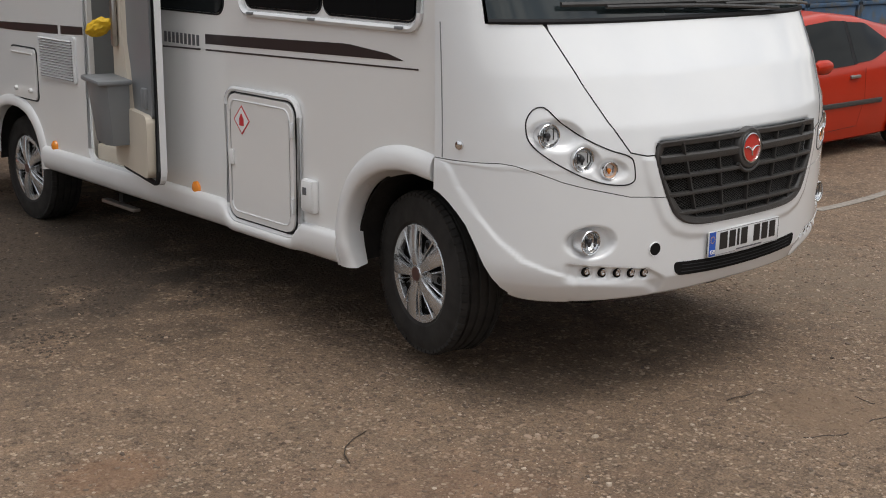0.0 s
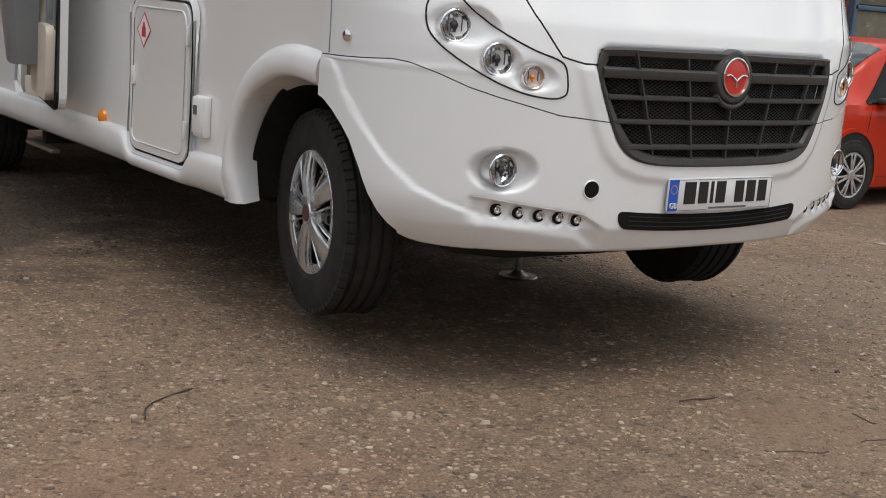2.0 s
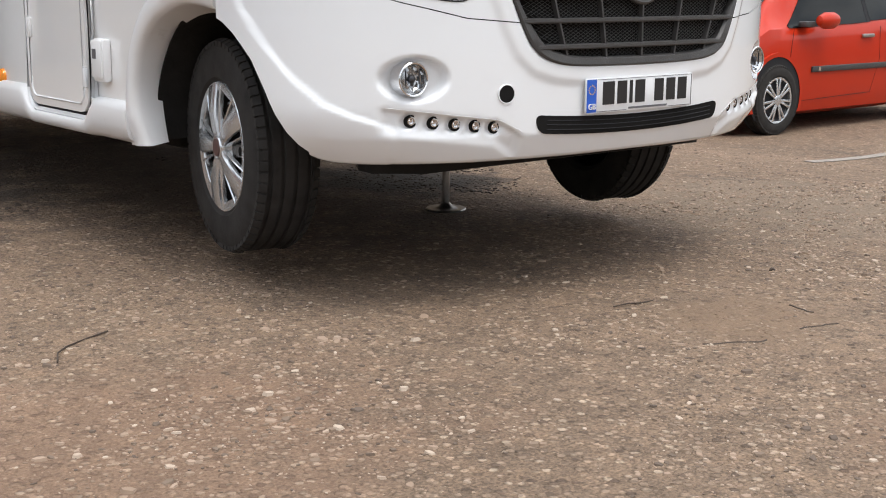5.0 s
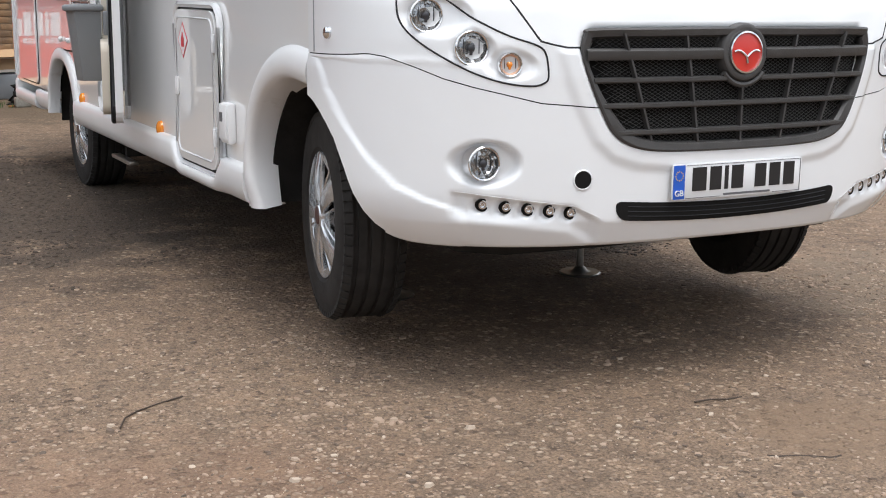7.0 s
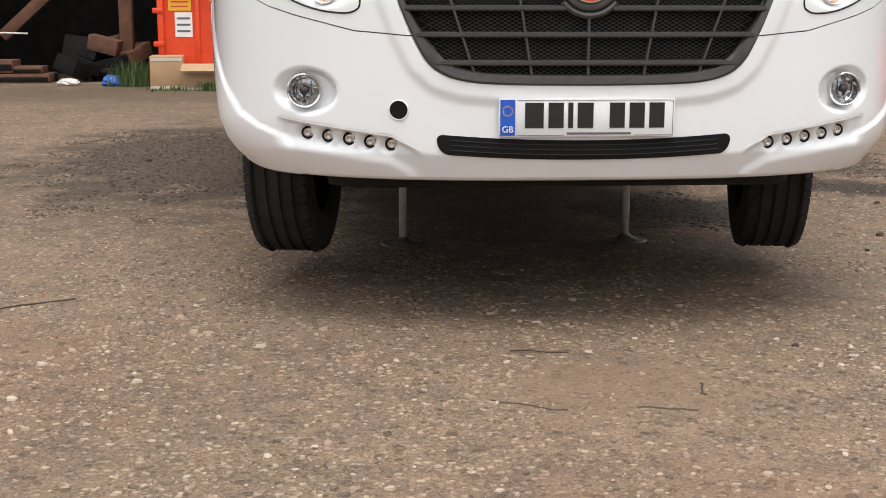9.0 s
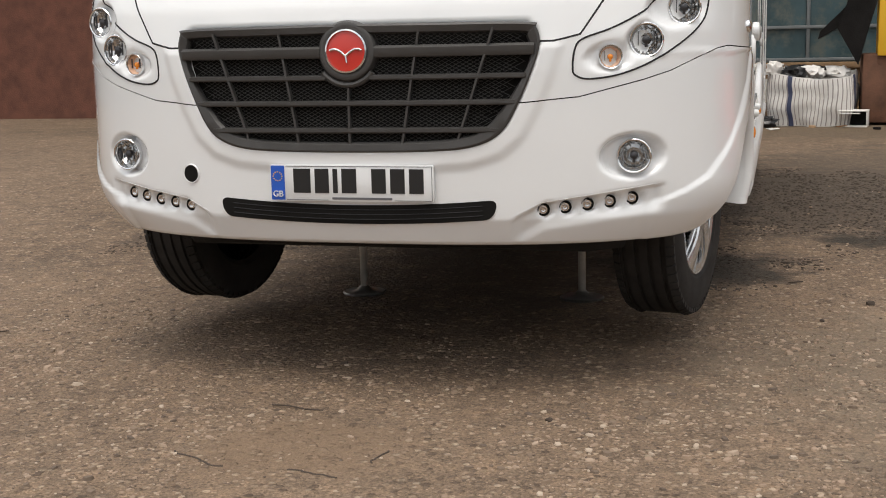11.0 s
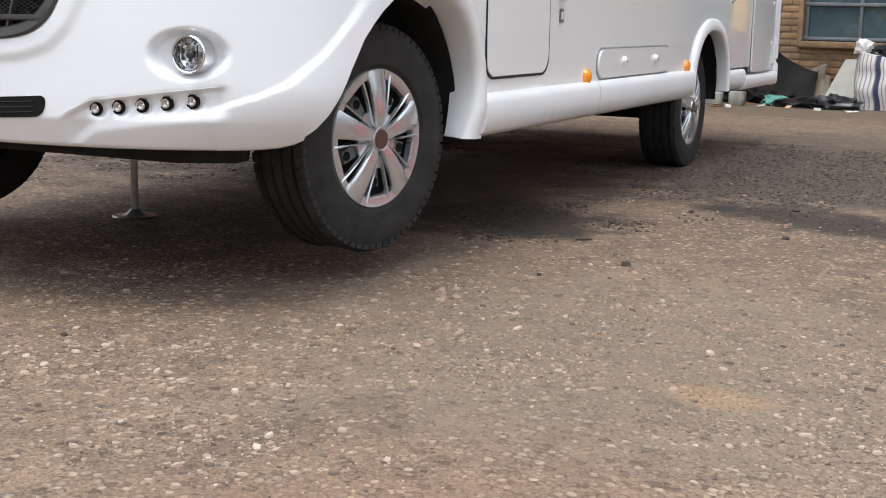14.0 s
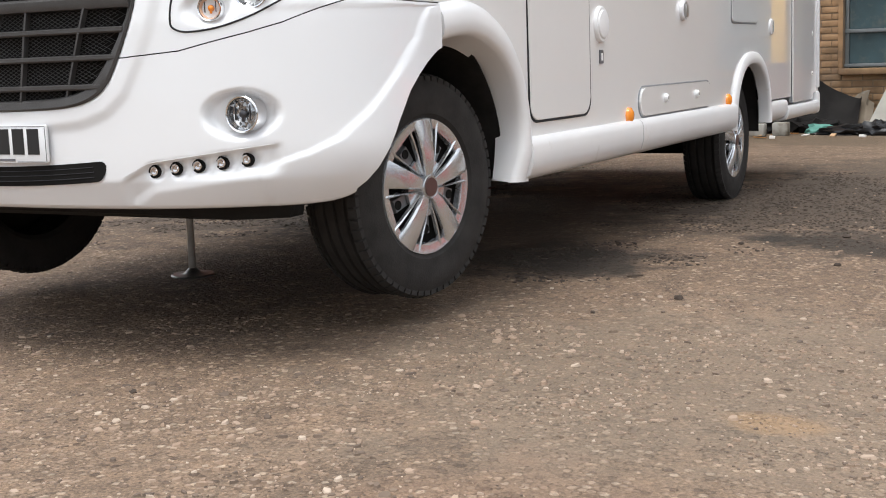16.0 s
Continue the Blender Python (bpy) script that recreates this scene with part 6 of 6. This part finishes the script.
def curled_sheet(name, x0, x1, y, h, lean, material, label, seed, category):
    rows = []
    for i in range(11):
        t = i / 10
        rows.append([(x0 + (x1 - x0) * j / 14 + 0.05 * t * math.sin(seed + j), y + lean * t + 0.06 * math.sin(j * 0.5 + seed) * (0.4 + t), h * t * (0.8 + 0.2 * math.sin(seed * 2 + j * 0.55))) for j in range(15)])
    ob = sheet(name, rows, lambda p: (0, 1, 0), 0.008, material, None)
    return tagged(ob, label, category)


curled_sheet("torn_sheet", -0.35, 0.62, 11.35, 0.55, 0.4, SCRAPSHADE, "torn dark plastic panel leaning on the wall", 2.0, "sheet")
curled_sheet("board", 0.3, 0.75, 11.5, 0.42, 0.42, DIRTYBOARD, "curved brown board leaning on the wall", 4.4, "board")
pane_m = [[(0.72 + 0.3 * j / 6 + 0.16 * i / 8, 11.25 + 0.55 * i / 8, 0.48 * i / 8) for j in range(7)] for i in range(9)]
tagged(sheet("plastic_sheet", pane_m, lambda p: (0, 0.7, -0.5), 0.006, CLEARBOARD, None), "frosted plastic sheet leaning on the wall", "plastic sheet")
for k, (x, y, r, sq, mt, lab) in enumerate((
        (0.72, 10.75, 0.2, (2.0, 0.7, 0.35), POLY, "crumpled black polythene on the ground"), (0.95, 10.7, 0.16, (1.6, 0.8, 0.6), POLY, "crumpled black polythene on the ground"),
        (0.3, 11.1, 0.17, (1.3, 0.8, 0.6), SCRAPSHADE, "heap of dark rags by the wall"), (0.35, 10.95, 0.11, (1.6, 0.8, 0.6), TEAL, "teal rag on the ground"),
        (-0.15, 11.2, 0.25, (1.3, 0.9, 0.7), SCRAPSHADE, "heap of dark rags by the wall"))):
    bm = blob_bm(r, 11 + k, sq, 0.55, 4.0)
    bm.transform(Matrix.Translation((x, y, r * sq[2] * 0.45)))
    tagged(part("polythene" if mt is POLY else "rag", bm, mt), lab, "rubbish")
tin = thing("metal_box", (2.02, 10.75, 0), -10, label="white open metal box on the ground", category="box")
for c, s in (((0, 0.09, 0.09), (0.3, 0.012, 0.18)), ((-0.145, 0, 0.09), (0.012, 0.19, 0.18)), ((0.145, 0, 0.09), (0.012, 0.19, 0.18)), ((0, 0, 0.006), (0.3, 0.2, 0.012)), ((0, 0, 0.174), (0.3, 0.2, 0.012))):
    box("side", c, s, BAGWHITE, tin, 0.003)
# near-black sheet stands for the shade inside the open box
box("inside", (0, 0.06, 0.09), (0.27, 0.01, 0.15), SCRAPSHADE, tin)
box("open_flap", (-0.03, -0.13, 0.15), (0.22, 0.06, 0.008), BAGWHITE, tin, 0.002)
# loader bucket hanging in front of the window
bucket = thing("loader_arm", (2.05, 10.9, 0), label="yellow and black loader arm beside the window", category="loader")
box("arm", (0.28, 0.1, 1.35), (0.16, 0.3, 1.2), YELLOWINK, bucket, 0.02)
part("bucket_tooth", loft_bm([[(-0.22, -0.05, 1.05), (-0.2, 0.12, 1.05), (-0.1, 0.12, 1.4), (-0.1, -0.05, 1.4)], [(0.0, -0.05, 0.66), (0.02, 0.12, 0.66), (0.2, 0.12, 1.4), (0.2, -0.05, 1.4)]]), SCRAPSHADE, bucket)
part("bucket_edge", loft_bm([[(-0.42, 0.0, 0.94), (-0.4, 0.08, 0.94), (-0.38, 0.08, 1.02), (-0.4, 0.0, 1.02)], [(-0.1, 0.0, 1.12), (-0.1, 0.08, 1.12), (-0.1, 0.08, 1.32), (-0.1, 0.0, 1.32)]]), SCRAPSHADE, bucket)
box("counterweight", (0.3, 0.2, 0.4), (0.5, 0.4, 0.75), RUST, bucket, 0.03)
# small litter along the wall foot
for k in range(26):
    x, y = rng.uniform(-0.6, 2.4), rng.uniform(10.2, 11.0)
    bm = box_bm(0, 0, 0, rng.uniform(0.03, 0.14), rng.uniform(0.02, 0.06), rng.uniform(0.008, 0.03), 0.003, m=pose(x, y, 0.012, rng.uniform(-8, 8), rng.uniform(-8, 8), rng.uniform(0, 180)))
    tagged(part("litter", bm, (BAGWHITE, CARD, WOOD, SCRAPSHADE)[k % 4]), "scrap of board lying on the yard", "litter", "litter along the wall")
for k, (x, y, h) in enumerate(((-0.25, 10.6, 0.13), (-0.02, 10.65, 0.14), (-0.45, 10.7, 0.1))):
    tagged(box("concrete_block", (x, y, h / 2), (0.16, 0.14, h), DIRTYBOARD, None, 0.015), "pale broken concrete block on the ground", "block", "broken blocks")
# timber crate past the offside
crate_t = thing("timber_crate", (5.6, 12.0, 0), label="orange-brown plywood crate against the wall", category="crate")
box("side_board", (0, 0.02, 0.36), (1.9, 0.03, 0.52), WOOD, crate_t, 0.004)
box("side_board", (0, 1.0, 0.36), (1.9, 0.03, 0.52), WOOD, crate_t, 0.004)
for x in (-0.94, 0.94):
    box("end_board", (x, 0.51, 0.36), (0.03, 0.95, 0.52), WOOD, crate_t, 0.004)
box("top_rail", (0, -0.015, 0.63), (1.96, 0.07, 0.035), CARD, crate_t, 0.005)
box("base_board", (0, 0.5, 0.085), (1.92, 1.05, 0.03), CARD, crate_t, 0.004)
for x in (-0.75, -0.48, 0.1, 0.7):
    box("foot_block", (x, -0.01, 0.15), (0.13, 0.06, 0.16), CARD, crate_t, 0.006)
for x in (-0.7, 0, 0.7):
    box("runner", (x, 0.5, 0.035), (0.1, 1.0, 0.07), WOOD, crate_t, 0.006)
bm = blob_bm(0.12, 71, (1.2, 0.8, 0.35), 0.5)
bm.transform(Matrix.Translation((4.72, 11.3, 0.03)))
tagged(part("rag", bm, BAGWHITE), "crumpled white paper on the ground", "rag")

# ---- loose things on the yard ----
def twig(points, r, label="thin dark twig lying on asphalt"):
    return tagged(part("twig", tube_bm([(x, y, ground_z(x, y) + r + 0.002 + 0.004 * math.sin(i * 1.7)) for i, (x, y) in enumerate(points)], r, 5), STICK), label, "twig", "twigs on the yard")


twig([(-1.88, 0.4), (-1.85, 0.47), (-1.8, 0.53), (-1.72, 0.58), (-1.64, 0.6)], 0.0028)
twig([(-0.235, -0.13), (-0.18, -0.14), (-0.12, -0.15), (-0.06, -0.145)], 0.0025)
twig([(2.0, 5.9), (2.2, 5.85), (2.35, 5.83)], 0.006)
twig([(1.3, 2.0), (1.36, 2.02)], 0.003)
for k, (x, y, r) in enumerate(((1.618, 1.645, 0.018), (2.0, 2.6, 0.016), (1.42, 1.3, 0.01), (1.9, 3.4, 0.02), (1.5, 3.0, 0.014), (0.62, -0.12, 0.012), (-2.0, 4.4, 0.025))):
    bm = blob_bm(r, 50 + k, (1, 0.8, 0.6), 0.4, 3, 2)
    bm.transform(Matrix.Translation((x, y, ground_z(x, y) + r * 0.25)))
    tagged(part("pebble", bm, STICK), "small dark pebble on the asphalt", "pebble", "dark pebbles")
# sunken repair patch with a broken edge
PATCH = [(-0.34, -0.58), (-0.24, -0.63), (-0.14, -0.68), (-0.05, -0.66), (0.02, -0.65), (0.1, -0.67), (0.18, -0.69), (0.22, -0.58), (0.24, -0.45), (0.26, -0.3), (0.17, -0.18), (-0.1, -0.23), (-0.29, -0.46)]
for run in (PATCH[0:3], PATCH[4:7], PATCH[7:9]):
    line = [(a[0] + (b[0] - a[0]) * q / 8, a[1] + (b[1] - a[1]) * q / 8) for a, b in zip(run, run[1:]) for q in range(8)]
    crack = tube_bm([(x + 0.02 * noise.noise(Vector((x * 30, y * 30, 0))), y + 0.02 * noise.noise(Vector((y * 30, x * 30, 3))), 0.0) for x, y in line], 0.0035, 5)
    tagged(part("patch_crack", crack, STICK), "broken edge of a worn asphalt repair", "crack", kind="structure")

# unseen walls added to close the yard behind the camera and cut low sky light
for nm, cx, cy, sx, sy in (("wall_south", 0, -22, 60, 0.3), ("wall_west", -20, 0, 0.3, 44), ("wall_east", 26, -6, 0.3, 34)):
    tagged(box(nm, (cx, cy, 1.4), (sx, sy, 3.4), YARDWALL), "unseen plain grey wall added round the yard to cut low sky light", "wall", kind="structure")

# stone chips standing proud of the asphalt
R = np.random.RandomState(11)


def chips(count, x0, x1, y0, y1, smin, smax, keep):
    vs, fs = [], []
    base = 0
    n = 0
    while n < count:
        x, y = R.uniform(x0, x1), R.uniform(y0, y1)
        n += 1
        if not keep(x, y):
            continue
        s = smin + (smax - smin) * R.beta(1.1, 4.6)
        k = 5 + R.randint(2)
        a = np.sort(R.uniform(0, 2 * np.pi, k)) + R.uniform(0, 6)
        st = R.uniform(0.5, 1.0)
        ca, sa = math.cos(a[0]), math.sin(a[0])
        z0 = ground_z(x, y)
        tx, ty = R.uniform(-0.2, 0.2, 2)
        h = s * R.uniform(0.15, 0.4)
        rr = s * R.uniform(0.75, 1.1, k)
        ang = np.linspace(0, 2 * np.pi, k, endpoint=False) + R.uniform(-0.25, 0.25, k)
        ux, uy = rr * np.cos(ang), rr * np.sin(ang) * st
        for f, zz in ((1.05, -0.002), (0.8, h)):
            for i in range(k):
                px, py = ux[i] * f, uy[i] * f
                vs.append((x + ca * px - sa * py, y + sa * px + ca * py, z0 + zz + (tx * px + ty * py if zz > 0 else 0)))
        fs.append(tuple(range(base + k, base + 2 * k)))
        for i in range(k):
            j = (i + 1) % k
            fs.append((base + i, base + j, base + k + j, base + k + i))
        base += 2 * k
    return vs, fs


def in_patch(x, y):
    inside = False
    for (ax, ay), (bx, by) in zip(PATCH, PATCH[1:] + PATCH[:1]):
        if (ay > y) != (by > y) and x < ax + (bx - ax) * (y - ay) / (by - ay):
            inside = not inside
    return inside


GRIT = ((0.92, 2.35, 0.5, 0.5), (2.1, 3.2, 0.5, 0.25), (1.7, 4.9, 1.4, 1.8), (-1.6, 4.6, 1.3, 2.4))


def on_yard(x, y):
    if abs(x) < 0.9 and y > 1.2:
        return False
    if -0.4 < x < 0.3 and -0.75 < y < -0.1 and in_patch(x, y):
        return R.uniform() < 0.12
    if abs(x) < 1.0 and y > 0.2 and R.uniform() > 0.3:
        return False
    for cx, cy, rx, ry in GRIT:
        if math.hypot((x - cx) / rx, (y - cy) / ry) < 1.0:
            return R.uniform() < 0.06
    # the chips lie in drifts
    return R.uniform() < 0.55 + 1.3 * noise.noise(Vector((x * 1.7, y * 1.7, 4.0))) + 0.5 * noise.noise(Vector((x * 6, y * 6, 9.0)))


for count, x0, x1, y0, y1, smin, smax in ((68000, -4.2, 3.6, -2.6, 1.2, 0.003, 0.011), (15000, -4.2, 3.6, -2.6, 1.2, 0.007, 0.026), (16000, -5.0, 4.5, 1.2, 6.0, 0.006, 0.02)):
    cv, cf = chips(count, x0, x1, y0, y1, smin, smax, on_yard)
    tagged(from_data("stone_chips", cv, cf, CHIP, smooth=False), "pale stone chips set in the worn asphalt", "gravel", kind="stuff")

# loose black grit in drifts beside the vehicle
def in_grit(x, y):
    return any(math.hypot((x - cx) / rx, (y - cy) / ry) + 0.6 * noise.noise(Vector((x * 3, y * 3, 1.0))) < 0.85 for cx, cy, rx, ry in GRIT)


cv, cf = chips(26000, -3.0, 3.2, 1.7, 6.8, 0.006, 0.024, in_grit)
tagged(from_data("black_grit", cv, cf, STICK, smooth=False), "loose dark grit drifted on the asphalt", "gravel", kind="stuff")

# ---- bricks of the workshop wall, last ----
brick_mesh = None
for row in range(26):
    z = 0.0375 + 0.075 * row
    for col in range(14):
        x = -0.55 + 0.225 * col + (0.1125 if row % 2 else 0)
        closer = z > 0.58 and row % 2 == 0 and col == 4
        if z > 0.58 and x + 0.1 > 0.36 and not closer:
            continue
        if brick_mesh is None:
            first = box("brick", (0, 0, 0), (0.213, 0.03, 0.063), BRICK, wall_b, 0.004)
            brick_mesh = first.data
            first.location = (x, YB + 0.006, z)
            continue
        b = new("brick", brick_mesh)
        b.parent = wall_b if z > 0.6 else wall_a
        b.location = (0.289 if closer else x, YB + 0.006 + rng.uniform(-0.003, 0.003), z)
        b.scale.x = 0.49 if closer else 1.0
redmesh = None
for row in range(22):
    z = 0.9 + 0.075 * row
    for col in range(12):
        x = 10.6 + 0.225 * col + (0.1125 if row % 2 else 0) - 0.5
        if x > 12.75:
            continue
        if redmesh is None:
            first = box("brick", (0, 0, 0), (0.213, 0.03, 0.063), REDBRICK, wall_s, 0.004)
            redmesh = first.data
            first.location = (x, 9.045, z)
            continue
        b = new("brick", redmesh)
        b.parent = wall_s
        b.location = (x, 9.045, z)
